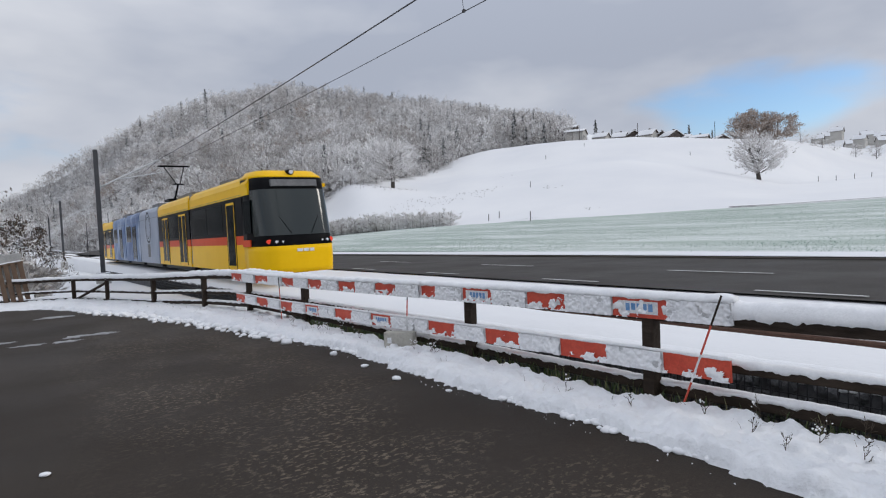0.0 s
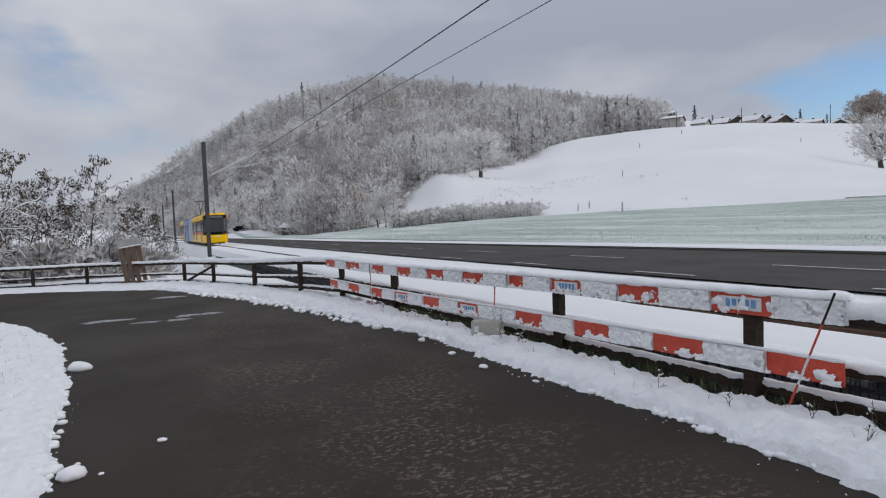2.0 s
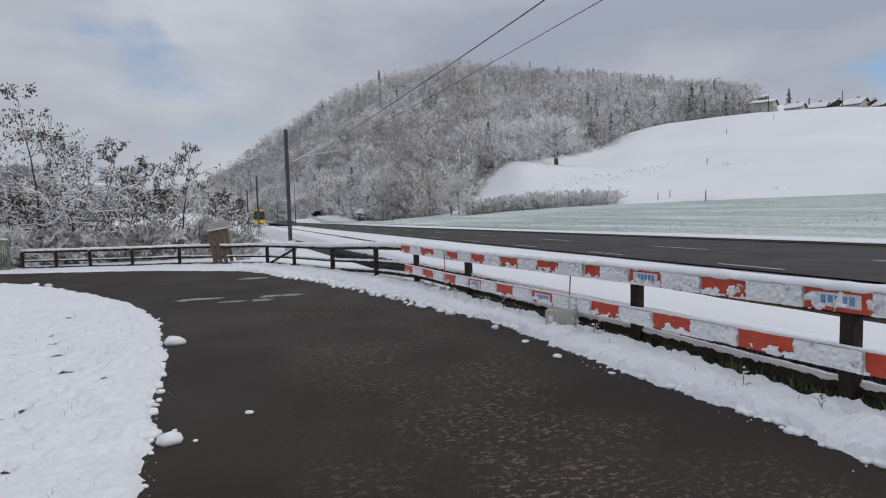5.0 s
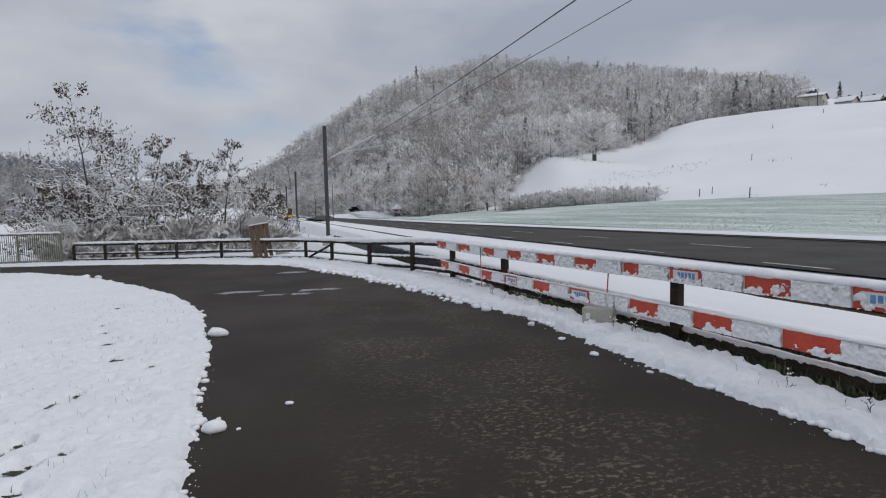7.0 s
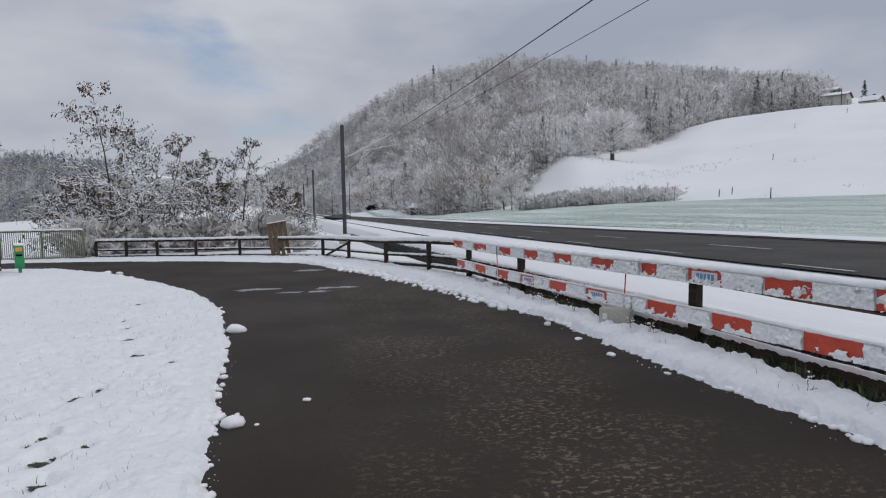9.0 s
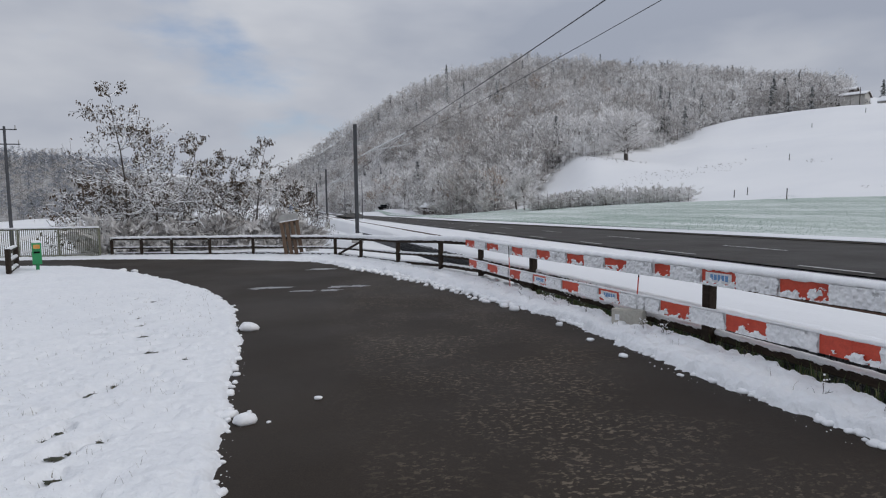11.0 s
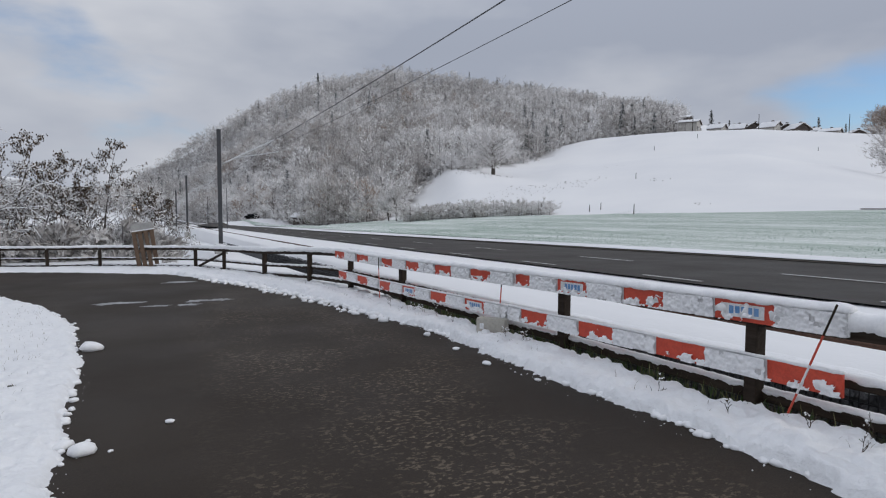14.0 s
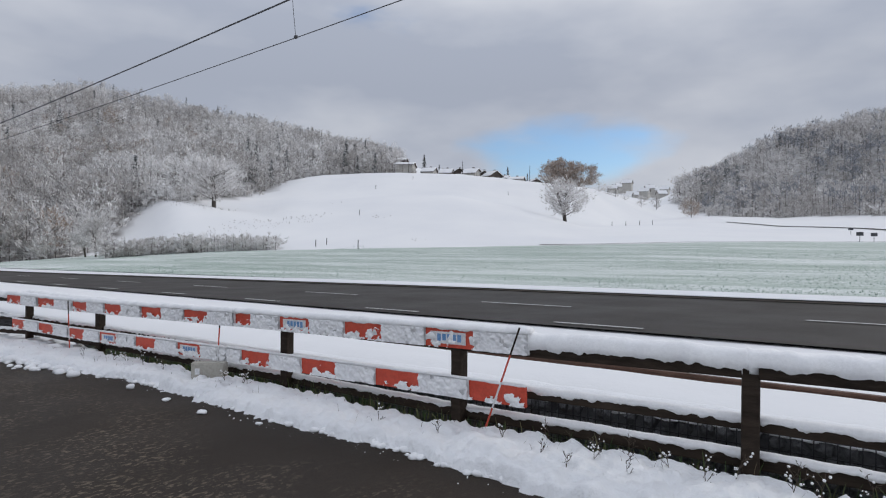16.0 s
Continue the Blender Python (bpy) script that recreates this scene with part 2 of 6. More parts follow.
def field_material():
    """Winter crop: green shoots in rows through thin snow."""
    m = material("winter_crop", (0.6, 0.65, 0.62), 0.8)
    nt = m.node_tree
    shoots = noise_node(nt, 9.0, 5, 0.8, (1.0, 1.0, 1))
    cover = noise_node(nt, 0.30, 6, 0.72, (1.4, 0.10, 1))
    green = ramp_node(nt, noise_node(nt, 0.03, 3).outputs[0], [(0.35, (0.17, 0.265, 0.20)), (0.65, (0.29, 0.375, 0.31))])
    add = nt.nodes.new("ShaderNodeMath")
    add.operation = "MULTIPLY_ADD"
    add.inputs[1].default_value = 0.62
    nt.links.new(cover.outputs[0], add.inputs[0])
    nt.links.new(shoots.outputs[0], add.inputs[2])
    half = nt.nodes.new("ShaderNodeMath")
    half.operation = "MULTIPLY"
    half.inputs[1].default_value = 0.62
    nt.links.new(add.outputs[0], half.inputs[0])
    f = ramp_node(nt, half.outputs[0], [(0.41, (0, 0, 0)), (0.56, (0.9, 0.9, 0.9))])
    col = mix_node(nt, f.outputs[0], (0.77, 0.79, 0.79), green.outputs[0])
    nt.links.new(col, nt.nodes["Principled BSDF"].inputs["Base Color"])
    bump(m, shoots.outputs[0], 0.4, 0.05)
    return m


GROUND, ASPHALT, ROAD, FIELD = terrain_material(), asphalt_material("worn_path_asphalt", True), asphalt_material("road_asphalt", False), field_material()
LINE = mottled("road_marking", [(0.3, (0.38, 0.38, 0.37)), (0.7, (0.62, 0.62, 0.60))], 3, 0.6)

# ---- building helpers ----


def part(name, bm, mat, parent=None, label="", smooth=False):
    """One mesh object of a bmesh, under a thing or a part."""
    me = bpy.data.meshes.new(name)
    bm.to_mesh(me)
    bm.free()
    for m in mat if isinstance(mat, (list, tuple)) else [mat]:
        me.materials.append(m)
    if smooth:
        me.polygons.foreach_set("use_smooth", [True] * len(me.polygons))
    ob = new(name, me)
    if parent:
        ob.parent = parent
    return tagged(ob, label)


def arrays(name, verts, faces, mats, parent=None, label="", index=None, smooth=False):
    """One mesh object from arrays of vertices and faces."""
    me = bpy.data.meshes.new(name)
    me.from_pydata(np.asarray(verts).tolist(), [], [list(f) for f in np.asarray(faces).tolist()] if not isinstance(faces, list) else faces)
    for m in mats if isinstance(mats, (list, tuple)) else [mats]:
        me.materials.append(m)
    if index is not None:
        me.polygons.foreach_set("material_index", np.asarray(index, dtype=np.int32))
    if smooth:
        me.polygons.foreach_set("use_smooth", [True] * len(me.polygons))
    me.update()
    ob = new(name, me)
    if parent:
        ob.parent = parent
    return tagged(ob, label)


def thing(name, m, label, category, group="", kind=""):
    ob = new(name)
    ob.empty_display_size = 0.2
    ob.matrix_world = m
    return tagged(ob, label, category, group, kind)


def box(bm, lo, hi, bevel=0.0, m=None):
    g = bmesh.ops.create_cube(bm, size=1)
    c = [(a + b) / 2 for a, b in zip(lo, hi)]
    s = [b - a for a, b in zip(lo, hi)]
    bmesh.ops.transform(bm, matrix=Matrix.Translation(c) @ Matrix.Diagonal((*s, 1)), verts=g["verts"])
    vs = g["verts"]
    if bevel:
        es = list({e for v in vs for e in v.link_edges})
        r = bmesh.ops.bevel(bm, geom=es, offset=bevel, segments=2, affect="EDGES", profile=0.6)
        vs = list({v for f in r["faces"] for v in f.verts} | {v for v in vs if v.is_valid})
    if m is not None:
        bmesh.ops.transform(bm, matrix=m, verts=vs)
    return bm


def boxed(lo, hi, bevel=0.0, m=None):
    return box(bmesh.new(), lo, hi, bevel, m)


def tube(bm, a, b, r0, r1=None, sides=8, caps=True):
    a, b = Vector(a), Vector(b)
    d = b - a
    g = bmesh.ops.create_cone(bm, cap_ends=caps, segments=sides, radius1=r0, radius2=r0 if r1 is None else r1, depth=d.length)
    bmesh.ops.transform(bm, matrix=Matrix.Translation((a + b) / 2) @ d.to_track_quat("Z", "Y").to_matrix().to_4x4(), verts=g["verts"])
    return bm


def lattice(i, j, seed):
    h = np.sin(i * 127.1 + j * 311.7 + seed * 74.7) * 43758.5453
    return h - np.floor(h)


def value_noise(x, y, seed=0):
    x, y = np.asarray(x, float), np.asarray(y, float)
    i, j = np.floor(x), np.floor(y)
    u, v = x - i, y - j
    u, v = u * u * (3 - 2 * u), v * v * (3 - 2 * v)
    a, b, c, d = lattice(i, j, seed), lattice(i + 1, j, seed), lattice(i, j + 1, seed), lattice(i + 1, j + 1, seed)
    return (a * (1 - u) + b * u) * (1 - v) + (c * (1 - u) + d * u) * v


def fbm(x, y, seed=0, octaves=4):
    t, amp, norm = 0, 1.0, 0.0
    for k in range(octaves):
        t = t + amp * value_noise(x * 2 ** k, y * 2 ** k, seed + k)
        norm += amp
        amp *= 0.5
    return t / norm


def smooth01(t):
    t = np.clip(t, 0, 1)
    return t * t * (3 - 2 * t)


def snow_ridge(a, b, w, h, seed, step=0.06, droop=0.02):
    """A rounded, uneven ridge of snow on a rail from a to b."""
    a, b = np.array(a, float), np.array(b, float)
    L = np.linalg.norm(b - a)
    n = max(4, int(L / step))
    d = (b - a) / L
    side = np.cross(d, [0, 0, 1])
    side /= np.linalg.norm(side)
    t = np.linspace(0, L, n)
    hh = h * (0.72 + 0.40 * fbm(t * 1.6 + seed * 7.3, t * 0 + seed, 3, 3) + 0.22 * fbm(t * 11 + seed, t * 0 + seed, 13, 2)) * np.minimum(1, np.minimum(t, L - t) / 0.05 + 0.85)
    ww = w * (0.84 + 0.42 * fbm(t * 7 + seed * 3.1, t * 0 + seed, 9, 3))
    dr = droop * (fbm(t * 17 + seed, t * 0 + 4, 8, 3) - 0.36) * 3.2
    prof = [(-1.0, 0.0, 1), (-1.02, 0.35, 0), (-0.8, 0.78, 0), (-0.3, 1.0, 0), (0.3, 1.0, 0), (0.8, 0.78, 0), (1.02, 0.35, 0), (1.0, 0.0, 1)]
    jit = fbm(t[:, None] * 12 + seed * 1.7, np.arange(len(prof))[None, :] * 0.9 + seed, 19, 3)
    V = []
    for k in range(n):
        c = a + d * t[k]
        for i, (u, v, low) in enumerate(prof):
            b = 1 + 0.30 * (jit[k, i] - 0.5)
            V.append(c + side * u * ww[k] * b + np.array([0, 0, v * hh[k] * b - (max(dr[k], 0) if low else 0)]))
    m = len(prof)
    F = []
    for k in range(n - 1):
        for i in range(m):
            j = (i + 1) % m
            F.append([k * m + i, k * m + j, (k + 1) * m + j, (k + 1) * m + i])
    F += [list(range(m))[::-1], [(n - 1) * m + i for i in range(m)]]
    return np.array(V), F


# ---- the lie of the land ----
PATH_FALL, TRACK_FALL = 0.028, 0.018
WALL_X = 5.4
THETA = np.array([-180, -60, -23, -12, -4, 3, 8, 14, 20, 27, 34, 39, 46, 52, 58, 64, 70, 74, 80, 88, 110, 180.0])
R1 = np.array([100, 110, 120, 140, 260, 300, 210, 150, 130, 115, 105, 100, 95, 95, 95, 95, 95, 100, 110, 120, 120, 100.0])
E1 = np.array([0, -.02, -.032, -.032, -.024, -.021, -.021, -.021, -.017, -.0135, -.0105, -.009, -.006, -.004, -.001, .001, .004, .006, .007, .008, .01, 0])
R2 = np.array([300, 400, 500, 520, 560, 480, 380, 320, 260, 160, 170, 180, 180, 180, 175, 175, 220, 280, 280, 280, 280, 300.0])
E2 = np.array([0, -.02, -.029, -.026, .003, .03, .085, .115, .095, .066, .062, .070, .080, .080, .060, .031, .038, .046, .042, .05, .05, 0.02])
R3 = np.array([600, 700, 800, 800, 760, 620, 560, 540, 500, 400, 250, 250, 240, 240, 240, 240, 300, 430, 430, 430, 430, 600.0])
E3 = np.array([.05, .05, .058, .045, .02, .085, .140, .188, .195, .150, .094, .112, .121, .119, .109, .095, .060, .090, .142, .16, .13, .06])
R4 = np.array([900, 900, 1000, 1000, 900, 800, 760, 720, 620, 600, 600, 600, 600, 600, 600, 600, 700, 650, 620, 620, 620, 900.0])
E4 = np.array([.05, .05, .055, .04, .01, .07, .120, .170, .212, .196, .177, .158, .135, .105, .100, .09, .068, .100, .157, .172, .13, .05])


def path_z(x, y):
    return -PATH_FALL * np.asarray(y, float)


def track_z(x, y):
    return 0.1 - TRACK_FALL * np.asarray(y, float)


def land(x, y):
    """Height of the open ground."""
    x, y = np.asarray(x, float), np.asarray(y, float)
    r = np.hypot(x, y) + 1e-6
    th = np.degrees(np.arctan2(x, y))
    ring = [(np.interp(th, THETA, R), 1.62 + np.interp(th, THETA, R) * np.interp(th, THETA, E)) for R, E in ((R1, E1), (R2, E2), (R3, E3), (R4, E4))]
    side = np.where(x > WALL_X, track_z(x, y) - 0.02 + 0.14 * (1 - smooth01((x - 7.05) / 0.18)) * smooth01((x - 5.3) / 0.8), path_z(x, y) - 0.08)
    # a ditch between fence and wall, a bank down to the stream behind the far fence
    side = side - np.where((x <= WALL_X) & (x > 3), smooth01((x - 4.75) / 0.45) * (0.28 + 0.5 * smooth01((y - 8) / 12)), 0)
    side = side - np.where(x <= 3, smooth01((y - 30.8) / 5) * 0.9, 0)
    r0 = np.where(x > 5, np.minimum(20.5 / np.maximum(np.sin(np.radians(np.clip(th, 1, 179))), 0.05), 0.6 * ring[0][0]), 45.0)
    z = side + (ring[0][1] - side) * smooth01((r - r0) / (ring[0][0] - r0)) ** 1.0
    for (ra, za), (rb, zb) in zip(ring, ring[1:]):
        t = (r - ra) / (rb - ra)
        z = np.where(r > ra, za + (zb - za) * (0.45 * np.clip(t, 0, 1) + 0.55 * smooth01(t)), z)
    z = z + np.where(r > 100, (fbm(x / 45, y / 45, 5) - 0.5) * np.clip((r - 100) / 60, 0, 1) * np.where(th > 36, 1.5, 6), 0)
    return z


def woods(x, y):
    """1 where the hills are wooded."""
    r = np.hypot(x, y)
    th = np.degrees(np.arctan2(x, y))
    foot = np.interp(th, [-14, -6, 0, 4, 8, 14, 19, 21.5, 24, 27.5, 31, 34, 37, 40, 46.5, 47.5], [520, 400, 330, 260, 185, 140, 128, 142, 166, 172, 195, 215, 248, 262, 262, 300])
    a = (th > -14) & (th < 47) & (r > foot) & (r < 760)
    b = (th > 70.6 + 2.4 * fbm(x / 25, y / 25, 83)) & (th < 125) & (r > np.interp(th, [71, 74, 80, 84, 90, 125], [330, 300, 250, 235, 215, 180])) & (r < 560)
    c = (th > -60) & (th <= -14) & (r > 500) & (r < 900)
    return (a | b | c).astype(float)


def axis(lo, dense_lo, dense_hi, hi, step, grow):
    mid = list(np.arange(dense_lo, dense_hi + 1e-6, step))
    up, s = [dense_hi], step
    while up[-1] < hi:
        s *= grow
        up.append(up[-1] + s)
    dn, s = [dense_lo], step
    while dn[-1] > lo:
        s *= grow
        dn.append(dn[-1] - s)
    return np.array(dn[:0:-1] + mid + up[1:])


def grid_faces(nx, ny):
    i, j = np.meshgrid(np.arange(nx - 1), np.arange(ny - 1), indexing="ij")
    a = (i * ny + j).ravel()
    return np.stack([a, a + ny, a + ny + 1, a + 1], 1)


def build_ground():
    xs = axis(-2500, -12, 22, 2500, 0.3, 1.05)
    xs = np.sort(np.append(xs[np.abs(xs - WALL_X) > 0.05], [WALL_X - 0.02, WALL_X + 0.02]))
    ys = axis(-2500, -6, 40, 2500, 0.3, 1.05)
    X, Y = np.meshgrid(xs, ys, indexing="ij")
    Z = land(X, Y)
    near = (X > WALL_X) & (X < 11) & (np.abs(Y) < 60)
    Z = Z + np.where(near, (fbm(X * 1.4, Y * 0.7, 3) - 0.5) * 0.07, 0)
    ob = arrays("ground", np.stack([X.ravel(), Y.ravel(), Z.ravel()], 1), grid_faces(len(xs), len(ys)), GROUND, smooth=True)
    w = ob.data.attributes.new("woods", "FLOAT", "POINT")
    ditch = ((X > 4.3) & (X < WALL_X) & (Y > -6) & (Y < 11)).astype(float)
    w.data.foreach_set("value", np.maximum(woods(X, Y), ditch).ravel().astype(np.float32))
    tagged(ob, "snow-covered valley floor and hills with leaf litter under woods", "ground", kind="structure")


build_ground()


def strip(name, left, right, ys, zf, mat, lift, label, category, kind="structure", cols=6):
    """A sheet between two x-functions of y."""
    V = []
    for y in ys:
        for k in range(cols + 1):
            x = left(y) + (right(y) - left(y)) * k / cols
            V.append((x, y, float(zf(x, y)) + lift))
    return tagged(arrays(name, V, grid_faces(len(ys), cols + 1), mat), label, category, kind=kind)


ROAD_YS = list(np.arange(-120, 60, 2.0)) + list(np.arange(60, 420, 6.0))


def road_near(y):
    return 11.0 - 0.00025 * max(y - 100, 0) ** 2


def road_far(y):
    return 19.8 - 0.045 * max(y - 15, 0) * (1 if y < 60 else 0) - (0.045 * 45 if y >= 60 else 0) - 0.00025 * max(y - 100, 0) ** 2


def road_z(x, y):
    return np.maximum(track_z(x, y), land(x, y))


strip("road", road_near, road_far, ROAD_YS, road_z, ROAD, 0.03, "damp dark asphalt country road with snowy edges", "road", cols=10)
KERB_SOIL = mottled("muddy_road_edge", [(0.3, (0.035, 0.026, 0.019)), (0.7, (0.085, 0.066, 0.05))], 4, 0.9, bump_by=0.5, dist=0.03)
strip("road_edge", lambda y: road_far(y) - 0.42, lambda y: road_far(y) + 0.1, ROAD_YS, road_z, KERB_SOIL, 0.06, "muddy brown edge of the road", "road edge", cols=3)
strip("verge", lambda y: road_far(y) - 0.05, lambda y: road_far(y) + 2.3, ROAD_YS, road_z, SNOW, 0.10, "bank of ploughed snow along the road", "verge", cols=5)


def build_markings():
    for k in range(-6, 20):
        for nm, x, y1, n in (("lane_dash", 14.65, 7.4 + 8.3 * k, 2.9), ("edge_dash", 11.35, 4.2 + 5.7 * k, 1.9)):
            V = [(a, b, float(road_z(a, b)) + 0.055) for a, b in ((x - 0.06, y1), (x + 0.06, y1), (x + 0.06, y1 + n), (x - 0.06, y1 + n))]
            tagged(arrays(nm, V, [[0, 1, 2, 3]], LINE), "faded white painted dash on the road", "road marking", "road markings", "structure")


build_markings()


def build_field():
    th = np.linspace(5.5, 112, 260)
    k = np.linspace(0, 1, 46)
    T, K = np.meshgrid(th, k, indexing="ij")
    far = np.interp(T, THETA, R1) * np.interp(T, [5, 8, 14, 30, 112], [0.75, 0.8, 0.93, 0.99, 0.99])
    near = np.minimum(22.5 / np.sin(np.radians(T)), far * 0.97)
    R = near + (far - near) * K
    X, Y = R * np.sin(np.radians(T)), R * np.cos(np.radians(T))
    X = np.maximum(X, np.vectorize(road_far)(Y) + 2.2)
    Z = np.maximum(land(X, Y), track_z(X, Y)) + 0.05
    tagged(arrays("field", np.stack([X.ravel(), Y.ravel(), Z.ravel()], 1), grid_faces(260, 46), FIELD, smooth=True), "winter crop field, green shoots through thin snow", "field", kind="structure")


build_field()


def farm_track(name, th0, th1, r_of, width, label):
    """A narrow dark lane that follows the foot of the meadow."""
    V = []
    ths = np.linspace(th0, th1, 60)
    for th in ths:
        for k in range(3):
            r = r_of(th) + width * (k / 2 - 0.5)
            x, y = r * math.sin(radians(th)), r * math.cos(radians(th))
            V.append((x, y, float(land(x, y)) + 0.12))
    tagged(arrays(name, V, grid_faces(60, 3), ROAD), label, "lane", kind="structure")


farm_track("lane", 60, 110, lambda th: float(np.interp(th, THETA, R1)) + 2.0, 1.6, "narrow dark lane along the field's far edge")
farm_track("side_lane", 76, 110, lambda th: 205 - 3.5 * (th - 76), 2.6, "dark side lane curving across the snowy meadow")

# ---- path, snow covers ----
EDGE_R = [(3.6, -9), (3.58, 2), (3.63, 3.5), (3.62, 5.2), (3.68, 7), (3.66, 8.6), (3.5, 9.8), (3.28, 11.4), (3.0, 13.2), (2.72, 14.8), (2.25, 16.8), (1.2, 19.7), (0.33, 22.3), (-3.2, 25.4), (-8, 27.9), (-14, 30), (-30, 36)]
EDGE_L = [(-0.5, -9), (-0.55, 3.6), (-0.62, 4.4), (-0.70, 5.7), (-0.79, 7.2), (-0.9, 8.6), (-1.33, 11.7), (-2.0, 14.04), (-3.4, 17.1), (-5.64, 21.1), (-7.95, 23.7), (-12, 25.6), (-30, 30)]
HOLLOWS = [(-1.82, 4.87, 0.075), (-1.87, 4.72, 0.05), (-1.67, 4.37, 0.085), (-1.60, 4.42, 0.05), (-1.47, 4.6, 0.05), (-1.55, 3.97, 0.075), (-1.91, 5.93, 0.075), (-1.94, 5.86, 0.05), (-1.80, 6.16, 0.05), (-1.76, 7.6, 0.09), (-1.83, 7.66, 0.06), (-2.38, 9.65, 0.10), (-2.52, 8.93, 0.055), (-2.82, 12.45, 0.11), (-2.70, 12.5, 0.08),
           (-2.92, 11.16, 0.07), (-2.14, 8.73, 0.10), (-1.34, 7.14, 0.05), (-2.17, 5.41, 0.05), (-4.51, 14.17, 0.10), (-6.29, 15.96, 0.10), (-1.87, 5.18, 0.06), (-2.6, 10.4, 0.07), (-3.2, 12.9, 0.09)]


def signed(poly, X, Y):
    """Distance to a line of points, positive to its right."""
    best, sign = np.full(X.shape, 1e9), np.ones(X.shape)
    for (ax, ay), (bx, by) in zip(poly, poly[1:]):
        dx, dy = bx - ax, by - ay
        t = np.clip(((X - ax) * dx + (Y - ay) * dy) / (dx * dx + dy * dy), 0, 1)
        qx, qy = X - ax - t * dx, Y - ay - t * dy
        d = np.hypot(qx, qy)
        s = np.sign(dx * -qy + dy * qx)
        near = d < best - 1e-9
        best, sign = np.where(near, d, best), np.where(near, s, sign)
    return best * sign


def build_path():
    xs, ys = np.arange(-30, 5.0, 0.5), np.arange(-14, 34, 0.5)
    X, Y = np.meshgrid(xs, ys, indexing="ij")
    keep = (signed(EDGE_R, X, Y) < 1.0)
    F = grid_faces(len(xs), len(ys))
    k = keep.ravel()
    F = F[k[F].all(1)]
    tagged(arrays("path", np.stack([X.ravel(), Y.ravel(), path_z(X, Y).ravel()], 1), F, ASPHALT), "dark damp asphalt path with pale scuffs", "path", kind="structure")


build_path()


def snow_sheet(name, x0, x1, y0, y1, step, dist, thick, label, grow=1.0, beyond=None, rough=0.06, back=0.10, ragged=0.17):
    xs = np.arange(x0, x1 + 1e-6, step)
    ys, s = [y0], step
    while ys[-1] < y1:
        ys.append(ys[-1] + s)
        s *= grow
    ys = np.array(ys)
    X, Y = np.meshgrid(xs, ys, indexing="ij")
    D = dist(X, Y) - back + (fbm(X * 2.3, Y * 2.3, 11) - 0.5) * 0.42 * ragged / 0.17 + (fbm(X * 11, Y * 11, 17, 3) - 0.5) * ragged
    if beyond:
        D = np.minimum(D, beyond(X, Y) + (fbm(X * 3, Y * 3, 41) - 0.5) * 0.35)
    T = thick(X, Y) * np.sqrt(np.clip(D / 0.10, 0, 1)) + np.clip(D, 0, 1) * 0.015
    T = T * (0.8 + 0.5 * fbm(X * 1.6, Y * 1.6, 23)) + np.where(D > 0.03, rough * 0.5 * (0.5 - np.abs(2 * fbm(X * 9, Y * 9, 33, 2) - 1)), 0) + np.where(D > 0.05, (fbm(X * 6, Y * 6, 29) - 0.5) * rough, 0)
    # small dimples where grass holds the snow up, and the trodden hollows
    T = T - np.where(D > 0.1, 0.022 * smooth01((fbm(X * 5.5, Y * 5.5, 47, 2) - 0.60) / 0.12), 0)
    for hx, hy, hr in HOLLOWS:
        q = np.hypot((X - hx), (Y - hy) * 0.7) / hr + (fbm(X * 30, Y * 30, 53, 2) - 0.5) * 0.7
        T = T - np.maximum(T - 0.035, 0) * (1 - smooth01((q - 0.9) / 0.7))
    Z = path_z(X, Y) + np.where(D > 0, np.maximum(T, 0.006), -0.02)
    F = grid_faces(len(xs), len(ys))
    k = (D > -0.03).ravel()
    F = F[k[F].any(1)]
    used = np.zeros(X.size, bool)
    used[F.ravel()] = True
    idx = np.cumsum(used) - 1
    V = np.stack([X.ravel(), Y.ravel(), Z.ravel()], 1)[used]
    return tagged(arrays(name, V, idx[F], SNOW, smooth=True), label, "snow cover", kind="structure")


def past_fence(X, Y):
    line = np.interp(Y, [-4, 0.94, 3.5, 6.25, 11.2, 13.95, 16.46, 19.28, 22.4, 24.46, 27], [4.9, 4.83, 4.71, 4.72, 4.45, 4.2, 3.79, 3.03, 2.14, 1.32, 0.6])
    return line + np.interp(Y, [0, 6.5, 8.5, 11, 14, 30], [-0.17, -0.17, -0.12, 0.0, 0.5, 0.9]) - X


right_of_path = lambda X, Y: signed(EDGE_R, X, Y)
snow_sheet("snow_verge", 3.0, 5.36, -0.6, 9.0, 0.03, right_of_path, lambda X, Y: 0.075 + 0 * X, "lumpy strip of fresh snow along the path", 1.0, past_fence, 0.12)
snow_sheet("snow_verge", 0.0, 5.36, 8.98, 27.0, 0.06, right_of_path, lambda X, Y: 0.075 + 0 * X, "lumpy strip of fresh snow along the path", 1.002, past_fence, 0.12)
left_of_path = lambda X, Y: -signed(EDGE_L, X, Y)
snow_sheet("snow_lawn", -5.0, 0.2, 1.0, 9.0, 0.028, left_of_path, lambda X, Y: 0.06 + 0 * X, "snow-covered lawn beside the path", 1.0, back=0.02, ragged=0.09)
snow_sheet("snow_lawn", -11.0, -4.98, 1.0, 9.0, 0.055, left_of_path, lambda X, Y: 0.06 + 0 * X, "snow-covered lawn beside the path", 1.0, back=0.02, ragged=0.09)
snow_sheet("snow_lawn", -11.0, 0.2, 8.97, 26.0, 0.055, left_of_path, lambda X, Y: 0.06 + 0 * X, "snow-covered lawn beside the path", 1.002, back=0.02, ragged=0.09)
